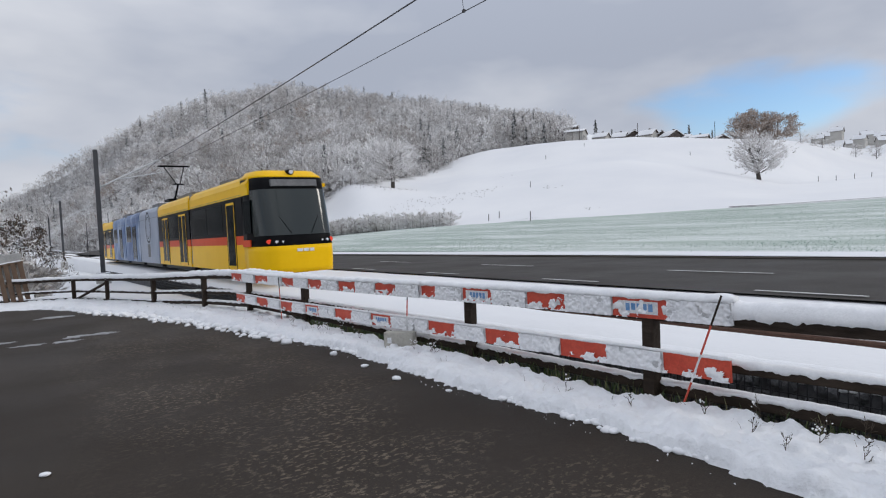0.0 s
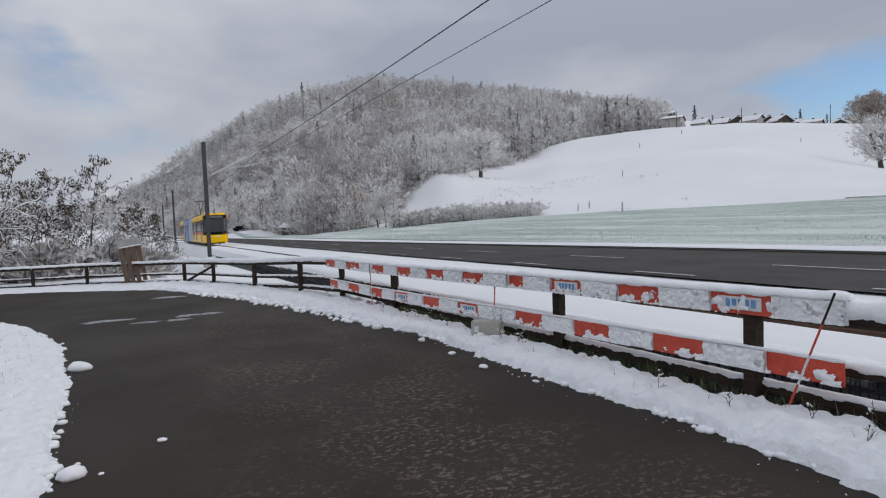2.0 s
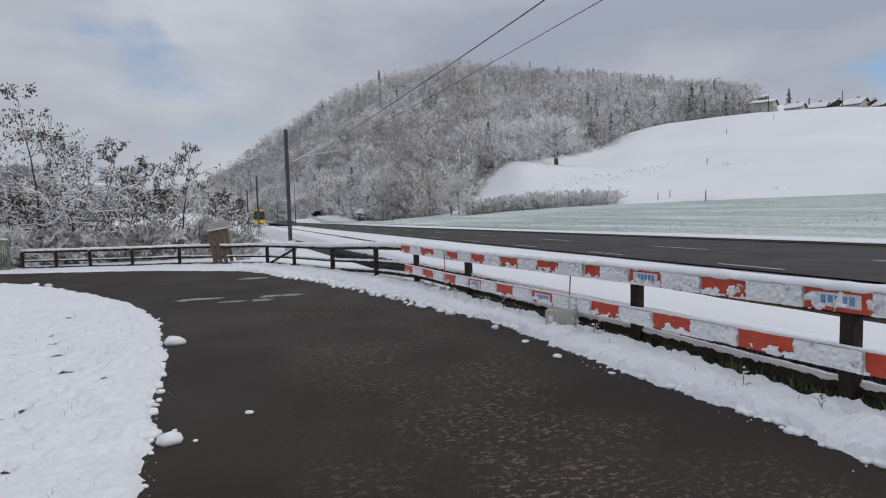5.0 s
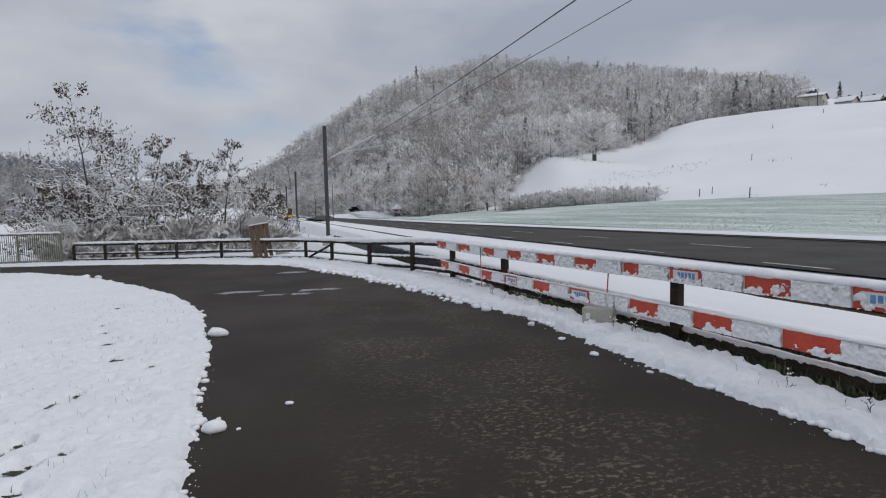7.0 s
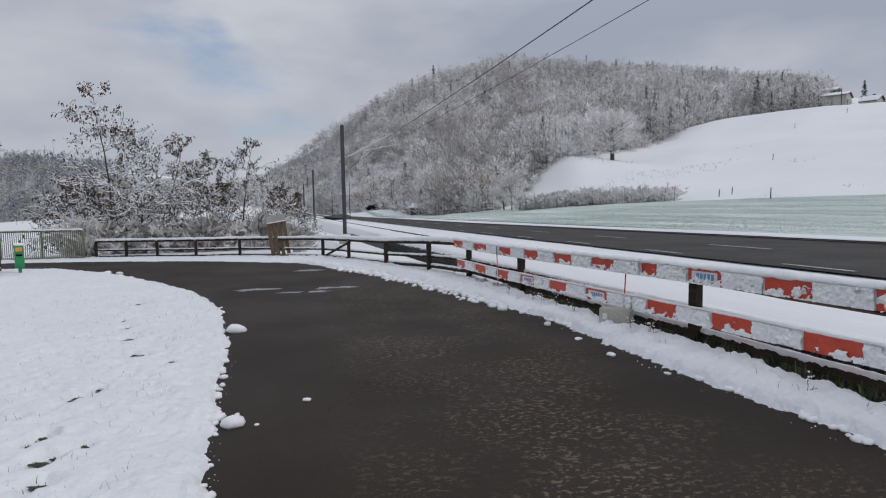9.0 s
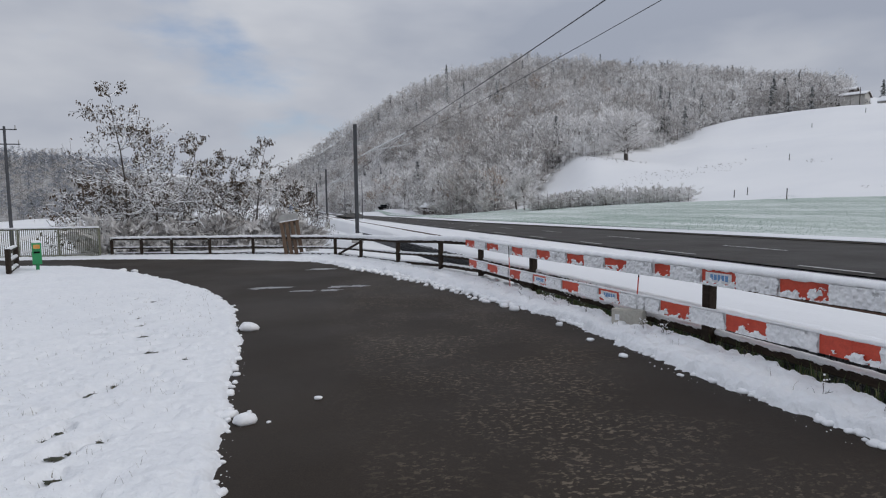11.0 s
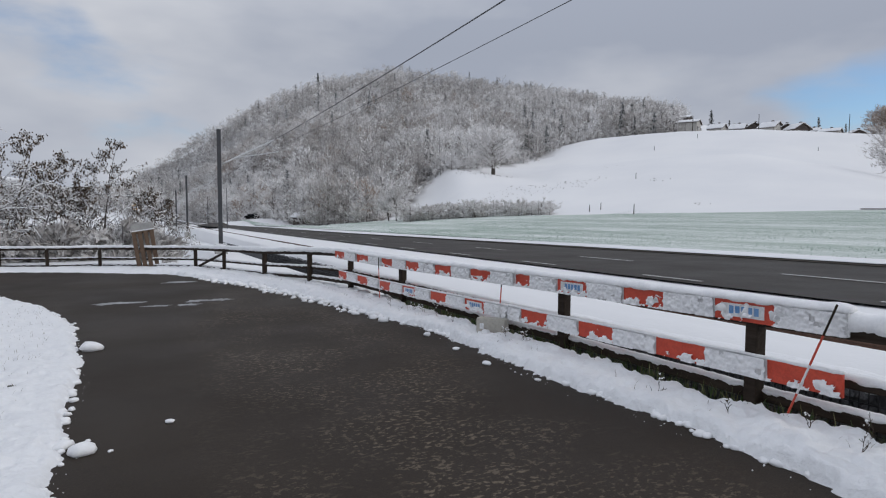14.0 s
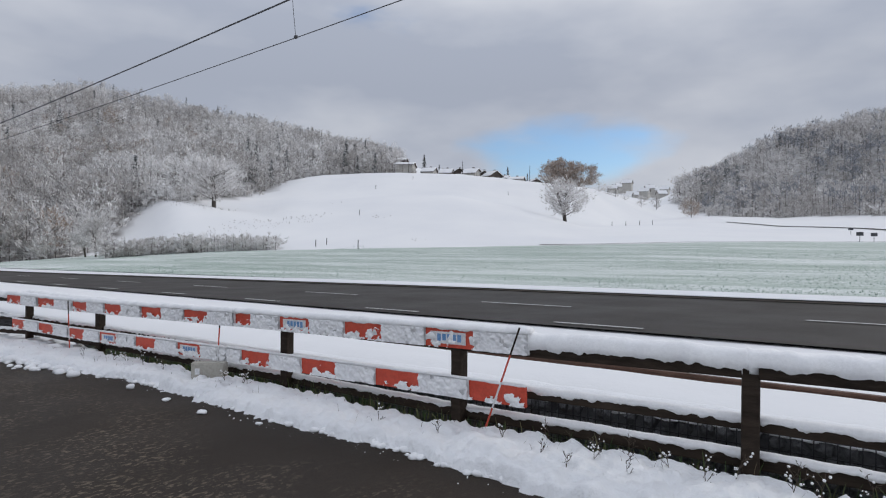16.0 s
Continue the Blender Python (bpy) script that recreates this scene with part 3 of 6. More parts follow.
snow_sheet("snow_bank", -16.0, 0.2, 22.0, 33.0, 0.12, lambda X, Y: signed(EDGE_R, X, Y), lambda X, Y: 0.06 + 0 * X, "strip of snow under the far fence", 1.0)
snow_sheet("snow_lawn", -11.0, 0.2, -14.0, 1.02, 0.14, lambda X, Y: -signed(EDGE_L, X, Y), lambda X, Y: 0.06 + 0 * X, "snow-covered lawn beside the path", 1.0)
snow_sheet("snow_lawn", -30.0, -10.98, -14.0, 26.0, 0.3, lambda X, Y: -signed(EDGE_L, X, Y), lambda X, Y: 0.06 + 0 * X, "snow-covered lawn beside the path", 1.0)
snow_sheet("snow_verge", 3.0, 5.36, -14.0, -0.58, 0.08, right_of_path, lambda X, Y: 0.075 + 0 * X, "lumpy strip of fresh snow along the path", 1.0, past_fence, 0.12)

# ---- railway ----
TRACK_X = 6.8


def track_x(y):
    return TRACK_X - 0.00035 * max(y - 160, 0) ** 2


TRACK_YS = list(np.arange(-60, 160, 4.0)) + list(np.arange(160, 420, 8.0))


def build_track():
    """Two steel rails with foot, web and head, snow lying between."""
    prof = [(-0.055, 0), (0.055, 0), (0.055, 0.014), (0.012, 0.03), (0.012, 0.085), (0.033, 0.095), (0.033, 0.125), (-0.033, 0.125), (-0.033, 0.095), (-0.012, 0.085), (-0.012, 0.03), (-0.055, 0.014)]
    n = len(prof)
    for off in (-0.5, 0.5):
        V, Fs = [], []
        for y in TRACK_YS:
            for px, pz in prof:
                x = track_x(y) + off + px
                V.append((x, y, float(np.maximum(track_z(x, y), land(x, y))) - (0.22 if off < 0 else 0.02) + pz))
        for k in range(len(TRACK_YS) - 1):
            for i in range(n):
                j = (i + 1) % n
                Fs.append([k * n + i, k * n + j, (k + 1) * n + j, (k + 1) * n + i])
        tagged(arrays("rail", V, Fs, RAIL_RUST), "rusty steel rail in snow", "rail", "rails of the track", "structure")


build_track()


def build_gabion_wall():
    """Stone-filled wire baskets that carry the track bed above the ditch."""
    wall = thing("gabion_wall", pose(0, 0, 0), "low wall of dark stones in wire baskets beside the track", "wall", kind="structure")
    V, Fs = [], []
    rng = np.random.default_rng(4)
    top = lambda y: 0.235 - 0.028 * y
    for y in np.arange(-6, 60, 0.5):
        b = len(V)
        for yy in (y, y + 0.5):
            V += [(WALL_X - 0.06, yy, top(yy) - 1.5), (WALL_X - 0.06, yy, top(yy) - 0.04), (WALL_X + 0.35, yy, top(yy) - 0.04), (WALL_X + 0.35, yy, top(yy) - 1.5)]
        Fs += [[b, b + 4, b + 5, b + 1], [b + 1, b + 5, b + 6, b + 2], [b + 2, b + 6, b + 7, b + 3], [b, b + 1, b + 2, b + 3], [b + 4, b + 7, b + 6, b + 5]]
    arrays("core", V, Fs, STONE, wall)
    V, F = snow_ridge((WALL_X + 0.22, -6, top(-6) - 0.035), (WALL_X + 0.22, 60, top(60) - 0.035), 0.30, 0.045, 2, 0.12)
    arrays("snow_cap", V, F, SNOW, wall, "snow lying on the wall", smooth=True)
    # stones
    base = []
    for k in range(5):
        bm = bmesh.new()
        bmesh.ops.create_icosphere(bm, subdivisions=1, radius=1)
        for v in bm.verts:
            v.co *= 0.75 + 0.4 * rng.random()
        me = bpy.data.meshes.new("stone")
        bm.to_mesh(me)
        bm.free()
        me.materials.append(STONE)
        base.append(me)
    made = 0
    y = 0.0
    SV, SF = [], []
    while y < 34:
        for row in range(6):
            z = top(y) - 0.07 - row * 0.13 + rng.uniform(-.02, .02)
            p = (WALL_X - 0.06, y + rng.uniform(-.05, .05), z)
            m = Matrix.LocRotScale(p, Euler(rng.uniform(0, 6, 3)), (0.07 + 0.03 * rng.random(), 0.09, 0.065))
            if made < 290 and row < 4 and y < 11:
                o = new("stone", base[rng.integers(5)])
                o.parent = wall
                o.matrix_basis = m
                made += 1
            else:
                me = base[rng.integers(5)]
                b = len(SV)
                SV += [tuple(m @ v.co) for v in me.vertices]
                SF += [[b + i for i in f.vertices] for f in me.polygons]
        y += 0.17
    tagged(arrays("stones", SV, SF, STONE, wall), kind="stuff")
    # wire mesh in front
    WV, WF = [], []

    def bar(a, b, w):
        i = len(WV)
        (x0, y0, z0), (x1, y1, z1) = a, b
        up = (0, 0, w) if abs(z1 - z0) < abs(y1 - y0) else (0, w, 0)
        for s in (-1, 1):
            WV.extend([(x0 - 0.004 * 0, y0 + s * up[1], z0 + s * up[2]), (x1, y1 + s * up[1], z1 + s * up[2])])
        for s in (-1, 1):
            WV.extend([(x0 - 0.008, y0 + s * up[1], z0 + s * up[2]), (x1 - 0.008, y1 + s * up[1], z1 + s * up[2])])
        WF.extend([[i, i + 1, i + 3, i + 2], [i + 4, i + 6, i + 7, i + 5], [i, i + 4, i + 5, i + 1], [i + 2, i + 3, i + 7, i + 6]])
    for yy in np.arange(-6, 34, 0.075):
        bar((WALL_X - 0.155, yy, top(yy) - 0.9), (WALL_X - 0.155, yy, top(yy)), 0.004)
    for k in range(8):
        for yy in np.arange(-6, 34, 2.0):
            bar((WALL_X - 0.158, yy, top(yy) - 0.12 * k), (WALL_X - 0.158, yy + 2, top(yy + 2) - 0.12 * k), 0.004)
    tagged(arrays("wire_mesh", WV, WF, WIRE, wall), "dark wire mesh", kind="stuff")


build_gabion_wall()


def catenary_pole(x, y, h, reach):
    z = float(np.maximum(land(x, y), track_z(x, y) - 0.3))
    p = thing("catenary_pole", pose(x, y, z), "dark steel railway mast with cantilever on a snowy concrete base", "pole", "railway masts")
    bm = bmesh.new()
    for s in (-1, 1):
        box(bm, (-0.11, s * 0.11 - 0.008, 0.25), (0.11, s * 0.11 + 0.008, h))
    box(bm, (-0.008, -0.102, 0.25), (0.008, 0.102, h))
    part("mast", bm, POLE_PAINT, p)
    part("base", boxed((-0.35, -0.35, -0.6), (0.35, 0.35, 0.28), 0.03), CONCRETE, p)
    part("snow_cap", boxed((-0.34, -0.34, 0.284), (0.34, 0.34, 0.36), 0.03), SNOW, p)
    zr = float(track_z(x, y)) - z
    part("strut", tube(bmesh.new(), (0.1, 0, zr + 4.85), (reach, 0, zr + 6.47), 0.05), PALE_STEEL, p, "pale steel strut")
    part("top_tube", tube(bmesh.new(), (reach * 0.4, 0, zr + 5.45), (reach * 0.45, 0, zr + 5.62), 0.025), PALE_STEEL, p, "pale steel tube")
    part("steady_arm", tube(bmesh.new(), (reach * 0.28, 0, zr + 5.27), (reach + 0.3, 0, zr + 5.76), 0.035), PALE_STEEL, p, "pale steel arm")
    ins = bmesh.new()
    for k in range(5):
        tube(ins, (0.14 + 0.05 * k, 0, zr + 4.87 + 0.022 * k), (0.165 + 0.05 * k, 0, zr + 4.885 + 0.022 * k), 0.06, 0.06, 10)
    part("insulator", ins, CONCRETE, p, "brown-grey ribbed insulator")
    return p


POLES = [(4.0, -22.0, 7.4), (3.55, 39.0, 7.25), (3.55, 82.0, 7.3), (3.5, 124.0, 7.3), (3.2, 166.0, 7.3), (1.6, 208.0, 7.3), (-1.6, 250.0, 7.3)]
for px, py, ph in POLES:
    catenary_pole(px, py, ph, track_x(py) - px)
FAR_POLES = [(10.3, 102.0), (10.2, 140.0)]
for px, py in FAR_POLES:
    q = thing("street_pole", pose(px, py, float(road_z(px, py))), "slim grey roadside pole", "pole", "roadside poles")
    part("shaft", tube(bmesh.new(), (0, 0, -0.3), (0, 0, 6.5), 0.07, 0.05), POLE_PAINT, q)


def contact_at(y0, y1, t):
    """The contact wire zigzags a little from mast to mast: its x, and its drop under the line of its supports."""
    a, b = (7.35, 6.42) if y0 < 0 else ((6.42, 7.0) if y0 < 60 else (7.0, 6.7) if y0 < 100 else (6.7, 6.7))
    off = a + (b - a) * t - TRACK_X
    return track_x(y0) + (track_x(y1) - track_x(y0)) * t + off, 0.31 * 4 * t * (1 - t)


def wires():
    for nm, dz, r in (("contact_wire", 5.76, 0.0085), ("messenger_wire", 6.47, 0.016)):
        V, Fs = [], []
        pts = []
        for (x0, y0, _), (x1, y1, _) in zip(POLES, POLES[1:]):
            for k in range(12):
                t = k / 12
                y = y0 + (y1 - y0) * t
                x, drop = contact_at(y0, y1, t) if nm == "contact_wire" else (track_x(y0) + (track_x(y1) - track_x(y0)) * t, 0.33 * 4 * t * (1 - t))
                pts.append((x, y, float(track_z(0, y0) * (1 - t) + track_z(0, y1) * t) + dz - drop))
        n = 5
        for x, y, z in pts:
            for i in range(n):
                a = 2 * math.pi * i / n
                V.append((x + r * math.cos(a), y, z + r * math.sin(a)))
        for k in range(len(pts) - 1):
            for i in range(n):
                j = (i + 1) % n
                Fs.append([k * n + i, k * n + j, (k + 1) * n + j, (k + 1) * n + i])
        tagged(arrays(nm, V, Fs, WIRE), "dark overhead line of the railway between masts", "overhead wire", kind="structure")
    for (x0, y0, _), (x1, y1, _) in zip(POLES[:3], POLES[1:4]):
        for t in (0.15, 0.325, 0.5, 0.675, 0.85) if y0 > 0 else (0.18, 0.345, 0.5075, 0.69, 0.85):
            y = y0 + (y1 - y0) * t
            z = float(track_z(0, y0) * (1 - t) + track_z(0, y1) * t)
            cx, drop = contact_at(y0, y1, t)
            foot = Vector((cx, y, z + 5.76 - drop))
            bm = tube(bmesh.new(), foot, (TRACK_X, y, z + 6.47 - 0.33 * 4 * t * (1 - t)), 0.005, 0.005, 5)
            box(bm, foot - Vector((0.02, 0.03, 0.01)), foot + Vector((0.02, 0.03, 0.04)))
            tagged(part("dropper", bm, WIRE), "thin hanger wire with clamp between the overhead wires", "dropper", "droppers", "structure")


wires()

# ---- tram ----
YELLOW = mottled("yellow_coach_paint", [(0.3, (0.86, 0.50, 0.008)), (0.7, (0.90, 0.54, 0.012))], 2, 0.28, bump_by=0.0, grain=(0.99, 1.01), spec=0.4)
TRAM_RED = mottled("red_coach_paint", [(0.3, (0.62, 0.07, 0.02)), (0.7, (0.68, 0.09, 0.03))], 2, 0.3, bump_by=0.0, grain=(0.99, 1.01), spec=0.3)
BLACK = mottled("black_coach_paint", [(0.3, (0.008, 0.008, 0.009)), (0.7, (0.014, 0.014, 0.015))], 2, 0.3, bump_by=0.0, spec=0.10)
GLASS = material("dark_tinted_glass", (0.010, 0.013, 0.014), 0.09, 0, 0.10)
WRAP = mottled("blue_grey_foil", [(0.35, (0.07, 0.12, 0.26)), (0.5, (0.18, 0.25, 0.40)), (0.65, (0.44, 0.50, 0.60))], 0.55, 0.35, bump_by=0.0, grain=(0.98, 1.02), spec=0.3)
WRAP_PALE = mottled("pale_grey_foil", [(0.3, (0.29, 0.34, 0.43)), (0.7, (0.45, 0.49, 0.57))], 0.5, 0.35, bump_by=0.0, grain=(0.98, 1.02), spec=0.3)
GREY_PART = mottled("grey_roof_equipment", [(0.3, (0.12, 0.12, 0.125)), (0.7, (0.2, 0.2, 0.2))], 2, 0.6)
GANGWAY = mottled("grey_rubber_bellows", [(0.3, (0.16, 0.165, 0.18)), (0.7, (0.24, 0.25, 0.26))], 2, 0.7)


for m in (YELLOW, TRAM_RED, BLACK, GLASS, WRAP, WRAP_PALE):
    m.node_tree.nodes["Principled BSDF"].inputs["IOR"].default_value = 1.15
SCREEN = material("windscreen_glass", (0.012, 0.019, 0.019), 0.12, 0, 0.6)


def glow(name, col, strength):
    m = material(name, col, 0.3)
    b = m.node_tree.nodes["Principled BSDF"]
    b.inputs["Emission Color"].default_value = (*col, 1)
    b.inputs["Emission Strength"].default_value = strength
    return m


TAIL = glow("red_tail_lamp", (0.75, 0.05, 0.02), 0.25)
LAMP = material("lamp_glass", (0.7, 0.7, 0.72), 0.1)
HW = 1.2


def prism(profile, y0, y1):
    """A closed bar along y from a profile of (x, z)."""
    bm = bmesh.new()
    a = [bm.verts.new((x, y0, z)) for x, z in profile]
    b = [bm.verts.new((x, y1, z)) for x, z in profile]
    bm.faces.new(a)
    bm.faces.new(b[::-1])
    for i in range(len(a)):
        j = (i + 1) % len(a)
        bm.faces.new((a[j], a[i], b[i], b[j]))
    bmesh.ops.recalc_face_normals(bm, faces=bm.faces)
    return bm


def band(z0, z1, w0=HW, w1=HW):
    return [(-w0, z0), (w0, z0), (w1, z1), (-w1, z1)]


ROOF = [(-HW, 2.62), (HW, 2.62), (HW, 2.95), (HW - 0.06, 3.12), (HW - 0.25, 3.26), (0.5, 3.33), (-0.5, 3.33), (-HW + 0.25, 3.26), (-HW + 0.06, 3.12), (-HW, 2.95)]


def tram_door(parent, y, x, wide, frame_mat, say):
    d = part("door", boxed((x - 0.012, y - wide / 2, 0.36), (x + 0.012, y + wide / 2, 2.5), 0.008), frame_mat, parent, say)
    n = 2 if wide > 1 else 1
    for k in range(n):
        lo = y - wide / 2 + wide * k / n + 0.07
        part("door_glass", boxed((x - 0.02, lo, 0.45), (x + 0.02, lo + wide / n - 0.14, 2.42), 0.008), GLASS, d, "dark door glass")
        part("grab_rail", boxed((x - 0.026, lo + wide / n - 0.19, 0.9), (x + 0.026, lo + wide / n - 0.165, 1.9), 0.006), GREY_PART, d, "grey grab rail")
    part("door_seal", boxed((x - 0.016, y - wide / 2 - 0.035, 0.34), (x + 0.016, y - wide / 2 - 0.003, 2.52)), BLACK, d, "black rubber seal")
    part("door_seal", boxed((x - 0.016, y + wide / 2 + 0.003, 0.34), (x + 0.016, y + wide / 2 + 0.035, 2.52)), BLACK, d, "black rubber seal")


def tram_module(tram, y0, y1, livery, doors=(), windows=()):
    m = part("module", prism(band(0.28, 1.12), y0, y1), livery[0], tram, livery[3])
    part("stripe", prism(band(1.121, 1.40), y0, y1), livery[1], m, "coloured waist stripe")
    part("window_band", prism(band(1.401, 2.619), y0, y1), livery[2], m, "dark window band")
    part("roof", prism(ROOF, y0, y1), livery[4], m)
    part("roof_seam", prism([(-HW - 0.004, 2.66), (HW + 0.004, 2.66), (HW + 0.004, 2.675), (-HW - 0.004, 2.675)], y0 + 0.02, y1 - 0.02), GREY_PART, m, "dark seam under the roof")
    part("roof_edge", prism([(-HW - 0.006, 2.9), (HW + 0.006, 2.9), (HW + 0.006, 2.92), (-HW - 0.006, 2.92)], y0 + 0.05, y1 - 0.05), livery[4], m)
    part("underframe", boxed((-1.0, y0 + 0.4, 0.1), (1.0, y1 - 0.4, 0.29)), BLACK, m, "dark underframe")
    for d, w in doors:
        for s in (-1, 1):
            tram_door(tram, d, s * HW, w, livery[0], "yellow framed sliding door" if livery[0] is YELLOW else "foil-wrapped sliding door")
    for a, b in windows:
        for s in (-1, 1):
            part("window", boxed((s * HW - 0.006, a, 1.5), (s * HW + 0.006, b, 2.5), 0.004), GLASS, m, "dark glossy window")
    return m


def cab_shell(z_levels, nose, depth, half):
    """Rounded end: at each height an outline that bows forward by nose(z)."""
    bm = bmesh.new()
    rows = []
    n = 18
    for z in z_levels:
        ring = []
        for k in range(n + 1):
            a = -math.pi / 2 + math.pi * k / n
            sx = math.copysign(abs(math.sin(a)) ** 0.30, math.sin(a))
            cy = abs(math.cos(a)) ** 0.75
            ring.append(bm.verts.new((half(z) * sx, depth - (depth - nose(z)) * cy, z)))
        rows.append(ring)
    for r0, r1 in zip(rows, rows[1:]):
        for k in range(n):
            bm.faces.new((r0[k], r0[k + 1], r1[k + 1], r1[k]))
    bm.faces.new(rows[0][::-1])
    bm.faces.new(rows[-1])
    for k in range(len(rows) - 1):
        bm.faces.new((rows[k][0], rows[k + 1][0], rows[k + 1][n], rows[k][n]))
    bmesh.ops.recalc_face_normals(bm, faces=bm.faces)
    return bm


def tram_end(tram, flip, length):
    """Driver's end, drawn looking along -y, at y = 0 (or turned round to the other end)."""
    e = new("cab")
    e.parent = tram
    e.matrix_basis = pose(0, length, 0, 0, 0, 180) if flip else pose(0, 0, 0)
    D = 2.0
    nose = lambda z: 0.0 + 0.03 * abs(z - 0.7) if z < 1.1 else 0.06 + (z - 1.1) * 0.30
    lv = lambda a, b, k: [a + (b - a) * i / k for i in range(k + 1)]
    part("bumper", cab_shell(lv(0.25, 1.05, 5), nose, D, lambda z: HW - 0.06 * max(0, 0.6 - z)), YELLOW, e, "yellow front apron", True)
    part("mask", cab_shell(lv(1.052, 3.10, 9), nose, D, lambda z: HW - 0.02 * max(0, z - 2)), BLACK, e, "black cab mask", True)
    part("roof_cap", cab_shell(lv(3.102, 3.34, 4), lambda z: 0.66 + (z - 3.1) * 1.6, D, lambda z: HW - 0.03 - 1.0 * max(0, z - 3.16)), YELLOW, e, "yellow roof cap", True)
    part("roof_front", prism([(x * 1.004, z * 1.002) for x, z in ROOF], 1.25, 1.89), YELLOW, e, "yellow roof side")
    # windscreen follows the mask, a little proud
    bm = bmesh.new()
    rows = []
    for z in lv(1.36, 2.74, 8):
        ring = []
        for k in range(15):
            a = -1.12 + 2.24 * k / 14
            sx = math.copysign(abs(math.sin(a)) ** 0.30, math.sin(a))
            cy = abs(math.cos(a)) ** 0.75
            ring.append(bm.verts.new((HW * sx * 1.004, D - (D - nose(z)) * cy - 0.018, z)))
        rows.append(ring)
    for r0, r1 in zip(rows, rows[1:]):
        for k in range(14):
            bm.faces.new((r0[k], r0[k + 1], r1[k + 1], r1[k]))
    part("windscreen", bm, SCREEN, e, "large curved glossy windscreen", True)
    part("destination_panel", boxed((-0.72, 0.52, 2.82), (0.72, 0.80, 3.02), 0.02), GREY_PART, e, "unlit grey destination panel")
    for s in (-1, 1):
        part("red_wedge", boxed((s * HW - 0.03, 1.15, 1.056), (s * HW + 0.003, 1.9, 1.26), 0.002), TRAM_RED, e)
        part("tail_lamp", tube(bmesh.new(), (s * 0.93, 0.62, 1.18), (s * 0.95, 0.22, 1.18), 0.075, 0.07, 14), TAIL, e, "red tail lamp")
        part("fog_lamp", tube(bmesh.new(), (s * 0.60, 0.6, 1.17), (s * 0.61, 0.06, 1.17), 0.03, 0.03, 10), LAMP, e, "small clear lamp")
        part("cab_window", boxed((s * (HW + 0.004) - 0.004, 1.08, 1.45), (s * (HW + 0.004) + 0.004, 1.78, 2.45), 0.003), GLASS, e, "glossy side window of the cab")
        part("mirror_camera", boxed((s * HW - 0.02, 1.30, 2.86), (s * HW + 0.14, 1.52, 2.98), 0.02), YELLOW, e, "small yellow camera arm")
        part("headlamp", tube(bmesh.new(), (s * 0.76, 0.6, 1.17), (s * 0.78, 0.10, 1.17), 0.045, 0.045, 12), LAMP, e, "clear headlamp")
        part("wiper", tube(bmesh.new(), (s * 0.3, 0.10, 1.40), (s * 0.72, 0.38, 2.1), 0.007), BLACK, e)
    part("top_lamp", tube(bmesh.new(), (0, 1.05, 3.27), (0, 0.74, 3.27), 0.10, 0.09, 14), BLACK, e, "round top lamp housing")
    part("top_lamp_lens", tube(bmesh.new(), (0, 0.742, 3.27), (0, 0.72, 3.27), 0.065, 0.065, 14), LAMP, e)
    # operator's mark as plain shapes
    for k, w in ((-0.22, 0.16), (-0.03, 0.16), (0.16, 0.14)):
        part("mark", boxed((k, -0.012, 0.86), (k + w, 0.03, 0.95), 0.004), WHITE, e, "plain white mark")


